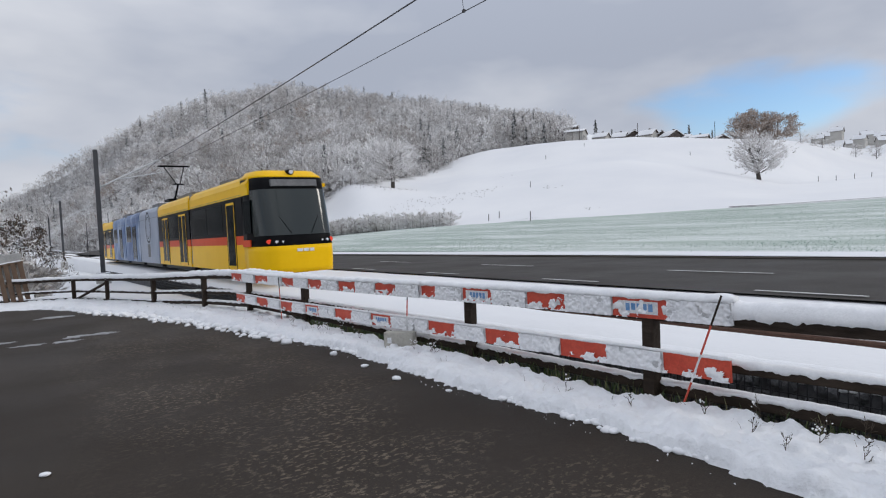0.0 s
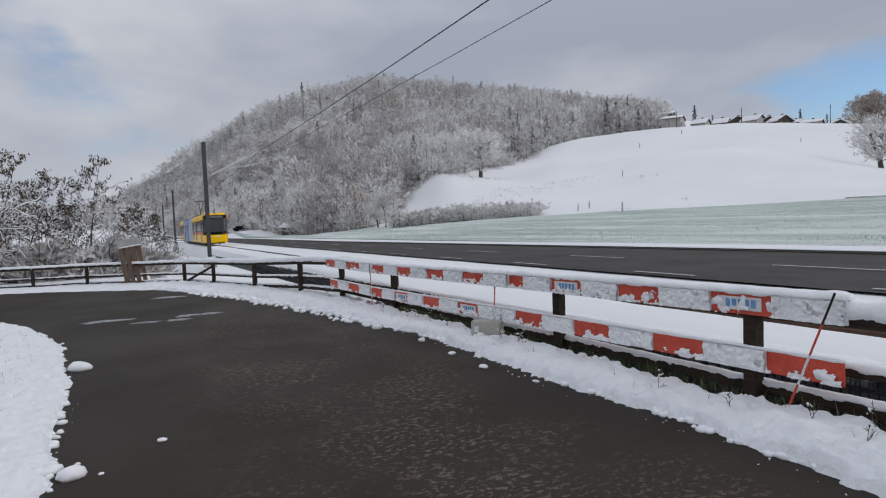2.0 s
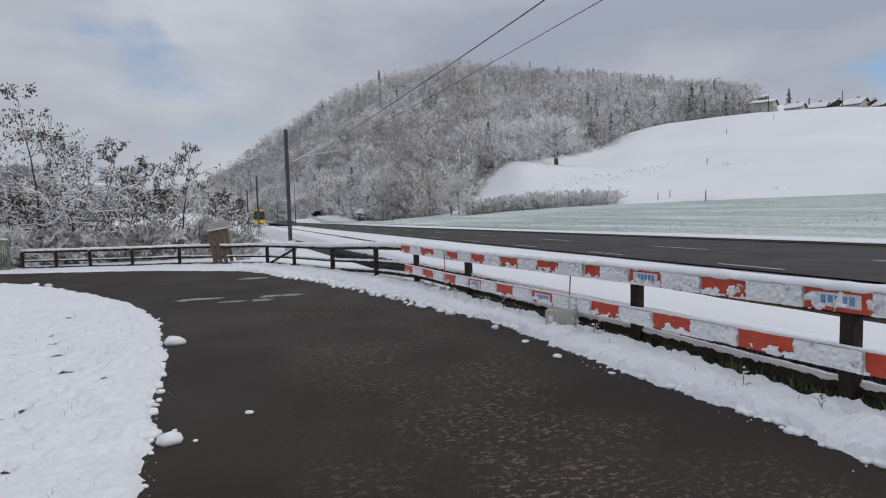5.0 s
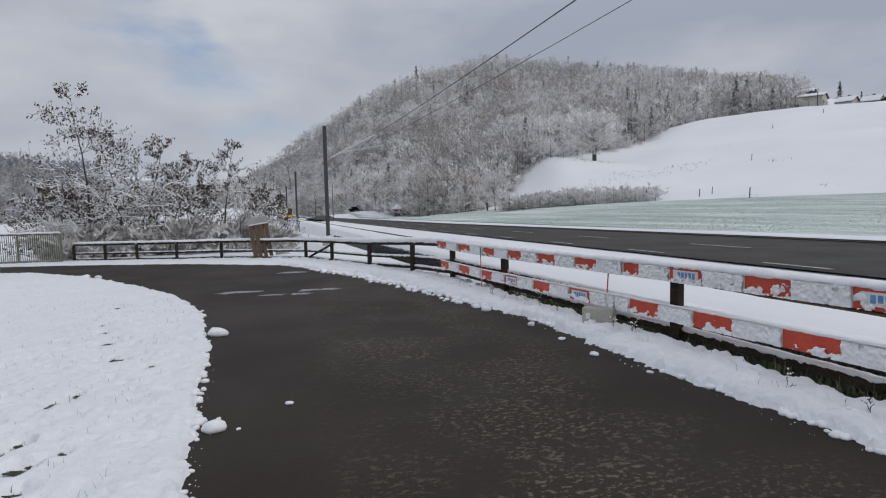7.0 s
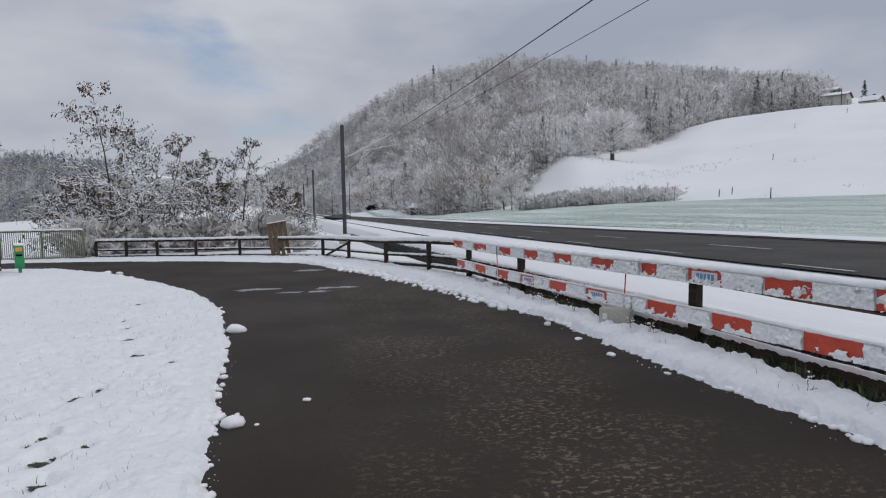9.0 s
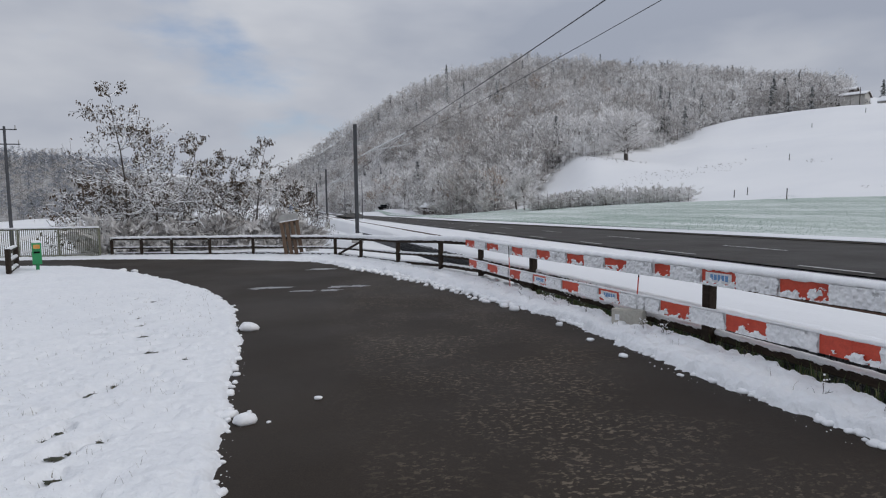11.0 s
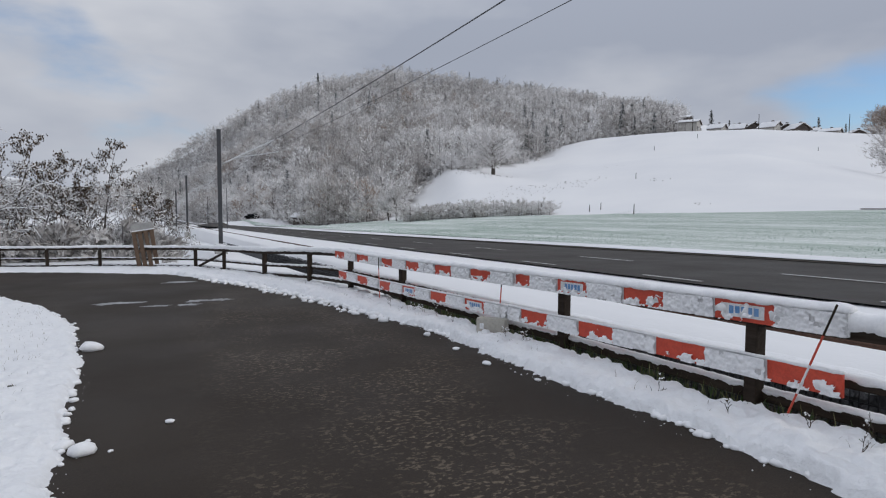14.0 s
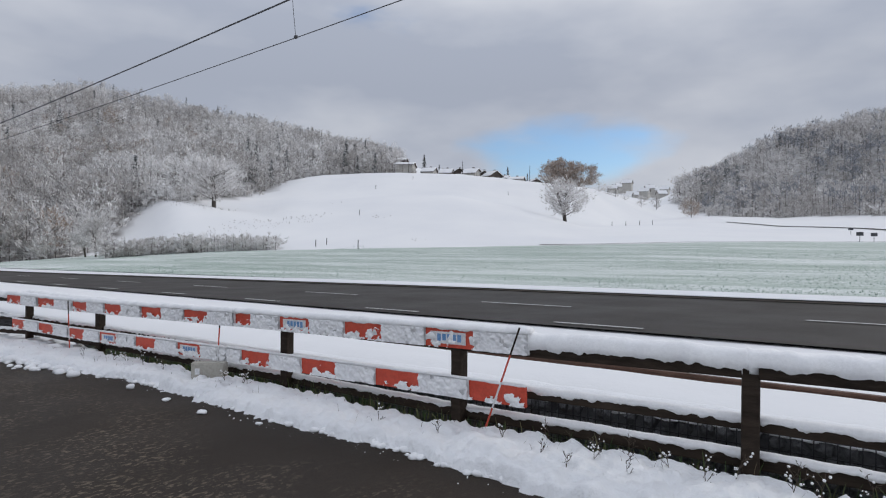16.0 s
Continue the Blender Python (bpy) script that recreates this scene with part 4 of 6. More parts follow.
def build_tram():
    t = thing("tram", pose(track_x(16.5), 16.5, 0), "yellow articulated tram with red stripe and blue-grey wrapped middle cars", "tram")
    L = 45.6
    yl = (YELLOW, TRAM_RED, BLACK, "yellow car body", YELLOW)
    bl = (WRAP, WRAP, WRAP, "car body wrapped in blue-grey foil", WRAP)
    pl = (WRAP_PALE, WRAP_PALE, WRAP_PALE, "car body wrapped in pale grey foil", WRAP_PALE)
    tram_end(t, False, L)
    tram_end(t, True, L)
    tram_module(t, 1.9, 9.0, yl, [(3.2, 0.95)], [(4.2, 6.3), (6.4, 8.6)])
    tram_module(t, 9.3, 16.2, yl, [(10.6, 1.4), (14.4, 1.4)], [(11.5, 13.5)])
    tram_module(t, 16.5, 22.2, pl, [], [])
    tram_module(t, 22.5, 28.6, bl, [(24.6, 1.4)], [(26.0, 28.0)])
    tram_module(t, 28.9, 35.4, bl, [(31.0, 1.4)], [(33.0, 35.0)])
    tram_module(t, 35.7, 43.7, yl, [(37.5, 1.4), (41.5, 1.4)], [(38.6, 40.4)])
    for y in (9.15, 16.35, 22.35, 28.75, 35.55):
        part("gangway", prism(band(0.4, 3.22, HW - 0.03, HW - 0.08), y - 0.16, y + 0.16), GANGWAY, t, "grey gangway bellows")
    # watch-like ring drawn on the pale car
    for s in (-1, 1):
        bm = bmesh.new()
        for rad, wid in ((0.85, 0.10), (0.6, 0.05)):
            for k in range(40):
                a0, a1 = 2 * math.pi * k / 40, 2 * math.pi * (k + 1) / 40
                x = s * (HW + 0.004)
                vs = [bm.verts.new((x, 19.4 + r * math.cos(a), 2.2 + r * math.sin(a))) for r, a in ((rad, a0), (rad, a1), (rad - wid, a1), (rad - wid, a0))]
                bm.faces.new(vs)
        part("ring_print", bm, BLACK, t, "dark printed ring")
        part("strap_print", boxed((s * HW - 0.003, 19.0, 0.6), (s * HW + 0.004, 19.8, 1.3)), GREY_PART, t, "grey printed strap")
    for y0, y1, h in ((4.5, 6.0, 0.22), (10.5, 13.5, 0.25), (18.5, 20.5, 0.3), (24, 27, 0.25), (30, 33, 0.3), (38, 40, 0.25)):
        part("roof_box", boxed((-0.75, y0, 3.32), (0.75, y1, 3.32 + h * 0.55), 0.03), GREY_PART, t, "grey roof equipment")
    # pantograph
    p = new("pantograph")
    p.parent = t
    p.matrix_basis = pose(0, 17.6, 3.5)
    part("base_frame", boxed((-0.5, -0.6, 0.0), (0.5, 0.6, 0.12), 0.02), BLACK, p)
    part("lower_arm", tube(bmesh.new(), (0, 0.5, 0.1), (0, -0.7, 0.85), 0.05), BLACK, p)
    for s in (-1, 1):
        part("upper_arm", tube(bmesh.new(), (s * 0.08, -0.7, 0.85), (s * 0.5, 0.15, 1.85), 0.028), BLACK, p)
    for dy in (0.0, 0.3):
        part("contact_strip", tube(bmesh.new(), (-0.78, dy, 1.88), (0.78, dy, 1.88), 0.03), BLACK, p)
    part("arm_link", tube(bmesh.new(), (-0.25, -0.7, 0.85), (0.25, -0.7, 0.85), 0.04), BLACK, p)
    for y in (2.6, 7.6, 12.7, 19.4, 25.5, 32, 38, 43):
        for s in (-1, 1):
            w = part("wheel", tube(bmesh.new(), (s * 0.46, y, 0.3), (s * 0.56, y, 0.3), 0.3, 0.3, 20), STEEL, t)
    part("antenna", tube(bmesh.new(), (0.2, 4.0, 3.3), (0.2, 4.0, 3.75), 0.02), BLACK, t)
    return t


TRAM = build_tram()


def motions():
    """The tram runs away along its track."""
    rows = []
    for t, y in ((0, 17.0), (0.5, 28.6), (1.0, 40.4), (1.5, 53.0), (2.0, 66.0), (2.5, 79.5), (3.0, 93.0), (3.5, 107.0), (4.0, 121.0), (4.5, 135.0), (5.0, 149.0),
                 (6.0, 176.0), (7.0, 202.0), (8.0, 228.0), (10.0, 278.0), (12.0, 326.0), (14.0, 370.0), (16.0, 405.0)):
        a = math.degrees(math.atan2(track_x(y + 20) - track_x(y), 20.0))
        x = track_x(y)
        z = float(np.maximum(track_z(x, y), land(x, y)))
        rows.append((t, pose(x, y, z + 0.1, -math.degrees(math.atan(TRACK_FALL)), 0, -a)))
    walk(TRAM, rows)

# ---- fence along the path ----
FENCE = [(4.95, -4.2), (4.88, -1.6), (4.83, 0.94), (4.71, 3.5), (4.72, 6.25), (4.45, 11.2), (4.2, 13.95), (3.79, 16.46), (3.03, 19.28), (2.14, 22.4), (1.32, 24.46), (-0.6, 26.2), (-2.04, 27.4), (-3.89, 27.95), (-5.61, 28.85), (-7.02, 29.6), (-8.4, 30.2)]


def fence_z(x, y):
    """The fence's foot: it rides over a low rise beside the path."""
    return float(path_z(x, y)) + float(np.interp(y, [7, 10, 12, 14.5, 17, 20], [0, 0.035, 0.09, 0.14, 0.08, 0]))


def fence_x(y):
    ys = [p[1] for p in FENCE]
    return float(np.interp(y, ys, [p[0] for p in FENCE]))


RAILS = ((0.70, 0.79, 0.055, 0.10), (0.33, 0.40, 0.05, 0.035), (0.05, 0.14, 0.045, 0.035))


def build_fence():
    seed = 0
    for k, (x, y) in enumerate(FENCE):
        z = fence_z(x, y)
        p = thing("fence_post", pose(x, y, z, 0, 0, 7 * (k % 3)), "weathered dark wooden fence post with a cap of snow", "fence post", "fence posts")
        part("shaft", boxed((-0.06, -0.06, -0.5), (0.06, 0.06, 0.76 if k < 11 else 0.74), 0.015), WOOD, p)
        V, F = snow_ridge((-0.045, 0, 0.765), (0.045, 0, 0.765), 0.05, 0.05, k + 0.5, 0.02)
        arrays("snow_cap", V, F, SNOW_CLOD, p, smooth=True)
    for (xa, ya), (xb, yb) in zip(FENCE, FENCE[1:]):
        far = ya > 24
        for r, (z0, z1, th, hs) in enumerate(RAILS):
            seed += 1
            d = Vector((xb - xa, yb - ya, fence_z(xb, yb) - fence_z(xa, ya)))
            off = 0.0 if r == 0 else 0.085
            rail = thing("fence_rail", pose(xa, ya, fence_z(xa, ya)), "dark wooden fence rail under a ridge of snow", "fence rail", "fence rails")
            side = Vector((d.y, -d.x, 0)).normalized() * off
            L = d.length
            m = Matrix.Translation(side) @ d.to_track_quat("Y", "Z").to_matrix().to_4x4()
            lift = 0.025 if r == 0 else 0.0
            part("timber", boxed((-th, -0.02, z0 + lift), (th, L + 0.02 - (0.1 if seed % 4 == 0 else 0), z1 + lift), 0.012, m), WOOD, rail)
            V, F = snow_ridge(m @ Vector((0, -0.02, z1 + lift + 0.004)), m @ Vector((0, L + 0.02, z1 + lift + 0.004)), th * (1.75 if r == 0 and not far else 1.15), hs * (0.75 if far else (1.2 if r == 0 else 1.0)), seed, 0.10 if ya > 12 else 0.022)
            arrays("snow_ridge", V, F, SNOW_CLOD, rail, smooth=True)
    # diagonal brace near the bend
    b = thing("fence_brace", pose(0, 0, 0), "dark wooden diagonal brace between two posts", "fence brace")
    a, c = Vector((1.32, 24.46, -0.63)), Vector((2.14, 22.4, 0.05))
    part("timber", tube(bmesh.new(), a, c, 0.045, 0.045, 6), WOOD, b)


build_fence()
SIGN_BLUE = mottled("blue_print", [(0.3, (0.10, 0.25, 0.50)), (0.7, (0.22, 0.38, 0.62))], 8, 0.5, bump_by=0.1)


def caked(seed, span, ht, red):
    """A ragged crust of snow on a board's face: nearly all of a white block, the foot of a red one."""
    us, vs = np.linspace(0, span, 70), np.linspace(0, ht, 23)
    U, W = np.meshgrid(us, vs, indexing="ij")
    f = 0.5 + 1.5 * (fbm(U * 11 + seed * 5.3, W * 15 + seed, 61, 4) - 0.5)
    cover = f - (0.24 + 0.95 * W / ht if red else 0.04 + 0.12 * (W / ht))
    lump = fbm(U * 30 + seed, W * 30 + seed, 67, 3)
    dep = 0.004 + 0.06 * np.clip(cover, 0, 0.25) + 0.045 * np.clip(lump - 0.35, 0, 1)
    F = grid_faces(70, 23)
    keep = (cover > 0).ravel()
    F = F[keep[F].all(1)]
    X = np.where(cover > 0.025, -dep, -0.001)
    return np.stack([X.ravel(), U.ravel(), W.ravel()], 1), F


def barrier_board(y0, blocks, top, first_red, signs, block, seed, behind=0.0):
    """A red and white plank, hung on the fence, in blocks of one length; top(y) gives its upper edge."""
    y1 = y0 + blocks * block
    a = Vector((fence_x(y0) - 0.10 + behind, y0, top(y0) - 0.18))
    b = Vector((fence_x(y1) - 0.10 + behind * 0.3, y1, top(y1) - 0.18))
    d = b - a
    L = d.length
    bl = L / blocks
    ob = thing("barrier_board", Matrix.Translation(a) @ d.to_track_quat("Y", "Z").to_matrix().to_4x4(), "red and white barrier plank caked with snow on the fence", "barrier", "barrier planks")
    for k in range(blocks):
        red = (k % 2 == 0) == first_red
        part("block", boxed((-0.014, k * bl, 0), (0.014, (k + 1) * bl - 0.002, 0.18), 0.003), RED if red else WHITE, ob, "red painted block" if red else "white painted block")
        if k in signs:
            part("sign_plate", boxed((-0.019, k * bl + 0.09, 0.035), (-0.0145, (k + 1) * bl - 0.07, 0.15)), WHITE, ob, "white maker's plate")
            for q in range(5):
                u = k * bl + 0.14 + q * (bl - 0.28) / 5
                part("print_bar", boxed((-0.0225, u, 0.06 + 0.008 * (q % 2)), (-0.0195, u + (bl - 0.28) / 5 * 0.72, 0.13)), SIGN_BLUE, ob, "blue printed bar")
        # snow stuck to the face: white blocks nearly covered, red ones along the foot
        V, F = caked(seed * 10 + k, bl - 0.004, 0.179, red)
        tagged(arrays("stuck_snow", V + np.array([-0.0235 if k in signs else -0.0145, k * bl + 0.001, 0.0]), F, SNOW_CLOD, ob, "snow stuck to the plank", smooth=True), kind="stuff")
    V, F = snow_ridge((0.03, 0.0, 0.182), (0.03, L, 0.182), 0.065, 0.062, seed, 0.03, 0.010) if seed < 30 else snow_ridge((0.004, 0.0, 0.182), (0.004, L, 0.182), 0.022, 0.022, seed, 0.03, 0.004)
    arrays("snow_ridge", V, F, SNOW_CLOD, ob, "ridge of snow on the plank", smooth=True)
    return ob


TOP = lambda y: float(np.interp(y, [2.6, 4.4, 8.3, 10.7, 11.7, 14.6], [0.86, 0.80, 0.69, 0.615, 0.595, 0.585]))
LOW = lambda y: float(np.interp(y, [2.6, 4.5, 7.0, 8.5, 9.7, 11.5, 14.4], [0.395, 0.33, 0.245, 0.19, 0.145, 0.105, 0.105]))
barrier_board(2.68, 8, TOP, False, (1, 5), 0.585, 21)
barrier_board(7.13, 8, TOP, False, (), 0.597, 22, -0.034)
barrier_board(11.92, 4, TOP, False, (2,), 0.66, 23)
barrier_board(2.70, 8, LOW, True, (), 0.612, 31)
barrier_board(7.30, 8, LOW, False, (1, 5), 0.595, 32, -0.034)
barrier_board(12.08, 4, LOW, False, (2,), 0.57, 33)


def stake(x0, y0, z0, x1, y1, z1):
    s = thing("marker_stake", pose(x0, y0, z0), "thin red and white stake leaning against the barrier planks", "stake", "marker stakes")
    a, b = Vector((0, 0, -0.2)), Vector((x1 - x0, y1 - y0, z1 - z0))
    for k in range(5):
        part("band", tube(bmesh.new(), a.lerp(b, k / 5), a.lerp(b, (k + 1) / 5), 0.009, 0.009, 8), WHITE if k == 2 else (RED if k < 4 else WOOD), s, "red or white painted band" if k < 4 else "bare dark tip")


stake(4.50, 3.15, -0.10, 4.52, 2.70, 0.93)
stake(4.42, 7.42, -0.22, 4.52, 7.46, 0.72)
stake(4.22, 11.9, -0.36, 4.20, 11.95, 0.60)
CABINET = mottled("beige_cabinet_paint", [(0.3, (0.36, 0.345, 0.30)), (0.7, (0.46, 0.44, 0.39))], 3, 0.5, bump_by=0.05)


def build_cabinet():
    c = thing("cable_cabinet", pose(4.34, 7.42, float(path_z(4.3, 7.4)) - 0.06, 0, 0, 42), "small beige cable cabinet standing in the snow under the planks", "cabinet")
    part("housing", boxed((-0.08, -0.22, -0.1), (0.08, 0.22, 0.33), 0.015), CABINET, c)
    part("cover", boxed((-0.095, -0.205, 0.0), (-0.081, 0.205, 0.315), 0.006), CABINET, c)
    part("label_plate", boxed((-0.10, 0.10, 0.18), (-0.0955, 0.16, 0.26)), WHITE, c, "pale plate")


build_cabinet()

# ---- far end of the path ----
PALLET = mottled("pallet_wood", [(0.3, (0.085, 0.052, 0.034)), (0.7, (0.17, 0.11, 0.07))], 3, 0.8, bump_by=0.3)


def build_pallet():
    p = thing("pallet", pose(-0.28, 25.85, float(path_z(0, 26)) - 0.02, -6, -9, -12), "brown wooden pallet leaning upright on the fence with snow on top", "pallet")
    for k in range(4):
        part("slat", boxed((-0.40 + 0.215 * k, -0.02, 0), (-0.40 + 0.215 * k + 0.15, 0.0, 1.5), 0.006), PALLET, p)
    for z in (0.02, 0.7, 1.42):
        part("bearer", boxed((-0.4, 0.002, z), (0.4, 0.1, z + 0.1), 0.006), PALLET, p)
    part("snow_cap", boxed((-0.39, -0.03, 1.505), (0.39, 0.11, 1.55), 0.02), SNOW_CLOD, p)
    part("board", boxed((-0.44, 0.12, 0.3), (0.38, 0.15, 1.82), 0.01), CONCRETE, p, "pale grey board behind the slats")


build_pallet()
GREEN = mottled("green_bin_paint", [(0.3, (0.015, 0.22, 0.075)), (0.7, (0.03, 0.30, 0.11))], 4, 0.4, bump_by=0.05)
ORANGE = mottled("orange_label", [(0.4, (0.75, 0.24, 0.03)), (0.6, (0.62, 0.40, 0.12))], 20, 0.5, bump_by=0.02)
RAILING_PAINT = mottled("grey_green_railing_paint", [(0.3, (0.12, 0.125, 0.085)), (0.7, (0.18, 0.185, 0.125))], 2, 0.6)


def build_bin():
    b = thing("waste_bin", pose(-8.35, 22.0, float(path_z(0, 22)), 0, 0, 20), "green dog-waste bin with orange label under a snow cap", "bin")
    part("post", boxed((-0.05, -0.04, -0.3), (0.05, 0.04, 0.3), 0.01), GREEN, b)
    part("body", boxed((-0.13, -0.11, 0.26), (0.13, 0.11, 0.72), 0.02), GREEN, b)
    part("dispenser", boxed((-0.13, -0.12, 0.724), (0.13, 0.11, 0.96), 0.02), GREEN, b)
    part("label_panel", boxed((-0.09, -0.126, 0.77), (0.09, -0.121, 0.90)), ORANGE, b, "orange picture label")
    part("slot", boxed((-0.085, -0.117, 0.62), (0.085, -0.111, 0.68)), BLACK, b)
    V, F = snow_ridge((-0.12, 0, 0.965), (0.12, 0, 0.965), 0.115, 0.07, 8)
    arrays("snow_cap", V, F, SNOW_CLOD, b, smooth=True)


build_bin()


def build_railing():
    r = thing("bridge_railing", pose(0, 0, 0), "grey-green steel bridge railing with upright bars and snow on top", "railing")
    a, b = Vector((-17.5, 31.6, 0)), Vector((-8.75, 29.7, 0))
    d = (b - a)
    n = 100
    for k in range(n + 1):
        p = a.lerp(b, k / n)
        z = float(path_z(0, p.y))
        big = k % 20 == 0
        w = 0.035 if big else 0.011
        part("post" if big else "bar", boxed((p.x - w, p.y - w, z + (-0.3 if big else 0.12)), (p.x + w, p.y + w, z + 1.30)), RAILING_PAINT, r)
    zl = lambda p: float(path_z(0, p.y))
    for nm, h, w in (("top_rail", 1.30, 0.035), ("bottom_rail", 0.10, 0.025)):
        part(nm, tube(bmesh.new(), a + Vector((0, 0, zl(a) + h)), b + Vector((0, 0, zl(b) + h)), w, w, 8), RAILING_PAINT, r)
    V, F = snow_ridge(a + Vector((0, 0, zl(a) + 1.33)), b + Vector((0, 0, zl(b) + 1.33)), 0.045, 0.06, 5, 0.1)
    arrays("snow_ridge", V, F, SNOW_CLOD, r, smooth=True)
    part("kerb", boxed((-17.5, -0.15, -0.25), (-8.75, 0.15, 0.1), 0.02, Matrix.Translation((0, 30.65, -0.83)) @ Matrix.Rotation(-0.0, 4, "Z")), CONCRETE, r)


build_railing()


def build_gate_fence():
    g = thing("short_fence", pose(0, 0, 0), "short dark wooden fence with snow on its rails", "fence")
    a, b = Vector((-8.6, 20.6, -0.6)), Vector((-9.35, 23.0, -0.65))
    for p in (a, b):
        part("post", boxed((p.x - 0.06, p.y - 0.06, p.z - 0.3), (p.x + 0.06, p.y + 0.06, p.z + 0.85), 0.01), WOOD, g)
    for k, h in enumerate((0.15, 0.45, 0.78)):
        part("rail", tube(bmesh.new(), a + Vector((0, 0, h)), b + Vector((0, 0, h)), 0.05, 0.05, 8), WOOD, g)
        V, F = snow_ridge(a + Vector((0, 0, h + 0.045)), b + Vector((0, 0, h + 0.045)), 0.05, 0.06, 40 + k)
        arrays("snow_ridge", V, F, SNOW_CLOD, g, smooth=True)


build_gate_fence()

# ---- woods and trees ----


def forest(name, pts, h_lo, h_hi, n_tw, mats, seed, label, conifer=0.1, width=0.34, low=0.14, size=0.046):
    """Bare frosted trees: a trunk, limbs and loose twig blades each."""
    rng = np.random.default_rng(seed)
    V, F, M = [], [], []
    count = 0
    pts = np.asarray(pts, float)
    tones = fbm(pts[:, 0] / 30.0, pts[:, 1] / 30.0, 51) + rng.normal(0, 0.11, len(pts))
    for (x, y, z), f in zip(pts, tones):
        h = rng.uniform(h_lo, h_hi) * (0.8 + 0.4 * rng.random() if len(pts) > 1 else 1.0)
        lean = rng.normal(0, 0.03, 2)
        con = rng.random() < conifer
        w = h * (width * rng.uniform(0.8, 1.3) if not con else 0.19)
        # trunk: three sides
        r = 0.007 * h + 0.02
        tv = []
        for lev, (hz, rr) in enumerate(((-0.5, r), (h * 0.88, 0.02))):
            for k in range(3):
                a = 2.1 * k
                tv.append((x + lean[0] * hz + rr * math.cos(a), y + lean[1] * hz + rr * math.sin(a), z + hz))
        V.append(np.array(tv))
        F.append(np.array([[0, 1, 4], [0, 4, 3], [1, 2, 5], [1, 5, 4], [2, 0, 3], [2, 3, 5]]) + count)
        M.append(np.zeros(6, int))
        count += 6
        n = int(n_tw * rng.uniform(0.8, 1.2))
        if con:
            u = rng.random(n)
            az = rng.random(n) * 2 * math.pi
            hz = h * (0.06 + 0.94 * u)
            rad = w * (1.05 - u) * np.sqrt(rng.random(n)) * (0.75 + 0.35 * np.sin(u * 34))
            c = np.stack([rad * np.cos(az), rad * np.sin(az), hz], 1)
            out = np.stack([np.cos(az), np.sin(az), np.full(n, -0.35)], 1)
            tone, thin = 2, 0.3
        else:
            # limbs reach to the shell of a rounded crown and carry sprays of twigs
            q = int(np.clip(n // 16, 6, 22 if n < 900 else 110))
            mid = 0.5 * (low + 1.0)
            d = rng.normal(0, 1, (q, 3))
            d /= np.linalg.norm(d, axis=1)[:, None]
            d *= (0.45 + 0.55 * rng.random(q) ** 0.5)[:, None]
            tip = np.stack([d[:, 0] * w, d[:, 1] * w, h * (mid + d[:, 2] * (0.97 - mid))], 1)
            root = np.stack([0 * tip[:, 0], 0 * tip[:, 0], np.clip(tip[:, 2] - 0.22 * h, 0.12 * h, 0.8 * h)], 1)
            if low > 0.05:
                half = np.array([0.0, 0.0, 0.003 * h + 0.012])
                lv = np.stack([root - half, root + half, tip], 1).reshape(-1, 3)
                side = np.stack([-d[:, 1], d[:, 0], 0 * d[:, 0]], 1) * (0.004 * h + 0.012)
                lv2 = np.stack([root - side, root + side, tip], 1).reshape(-1, 3)
                lv = np.concatenate([lv, lv2]) + np.array([x, y, z])
                V.append(lv)
                F.append(np.arange(len(lv)).reshape(-1, 3) + count)
                M.append(np.zeros(2 * q, int))
                count += len(lv)
            pick = rng.integers(0, q, n)
            along = 1.0 - 0.45 * rng.random(n) ** 1.6
            c = root[pick] + (tip - root)[pick] * along[:, None] + rng.normal(0, 1, (n, 3)) * np.array([0.05, 0.05, 0.035]) * h
            c[:, 2] = np.maximum(c[:, 2], 0.02 * h)
            out = (tip - root)[pick] / h * 2.2 + np.array([0, 0, 0.35])
            tone, thin = (1 if len(mats) < 5 else (3 if f > 0.58 else (4 if f < 0.42 else 1))), 0.21
        c = c + np.stack([x + lean[0] * c[:, 2], y + lean[1] * c[:, 2], np.full(n, z)], 1)
        out = out + rng.normal(0, 0.5, (n, 3))
        out /= np.linalg.norm(out, axis=1)[:, None]
        ln = h * size * rng.uniform(0.5, 1.5, n)[:, None]
        sd = np.cross(out, rng.normal(0, 1, (n, 3)))
        sd /= np.linalg.norm(sd, axis=1)[:, None] + 1e-9
        wd = thin * ln
        tri = np.stack([c - out * ln * 0.5 - sd * wd, c - out * ln * 0.5 + sd * wd, c + out * ln], 1).reshape(-1, 3)
        V.append(tri)
        F.append(np.arange(3 * n).reshape(-1, 3) + count)
        M.append(np.full(n, tone))
        count += 3 * n
    return tagged(arrays(name, np.concatenate(V), np.concatenate(F), mats, index=np.concatenate(M)), label, "woods", kind="stuff")


def scatter(th0, th1, r0, r1, spacing, seed):
    rng = np.random.default_rng(seed)
    area = 0.5 * (r1 ** 2 - r0 ** 2) * radians(th1 - th0)
    n = int(area / spacing ** 2)
    th = np.radians(rng.uniform(th0, th1, n))
    r = np.sqrt(rng.uniform(r0 ** 2, r1 ** 2, n))
    x, y = r * np.sin(th), r * np.cos(th)
    k = woods(x, y) > 0.5
    x, y = x[k], y[k]
    return np.stack([x, y, land(x, y)], 1)


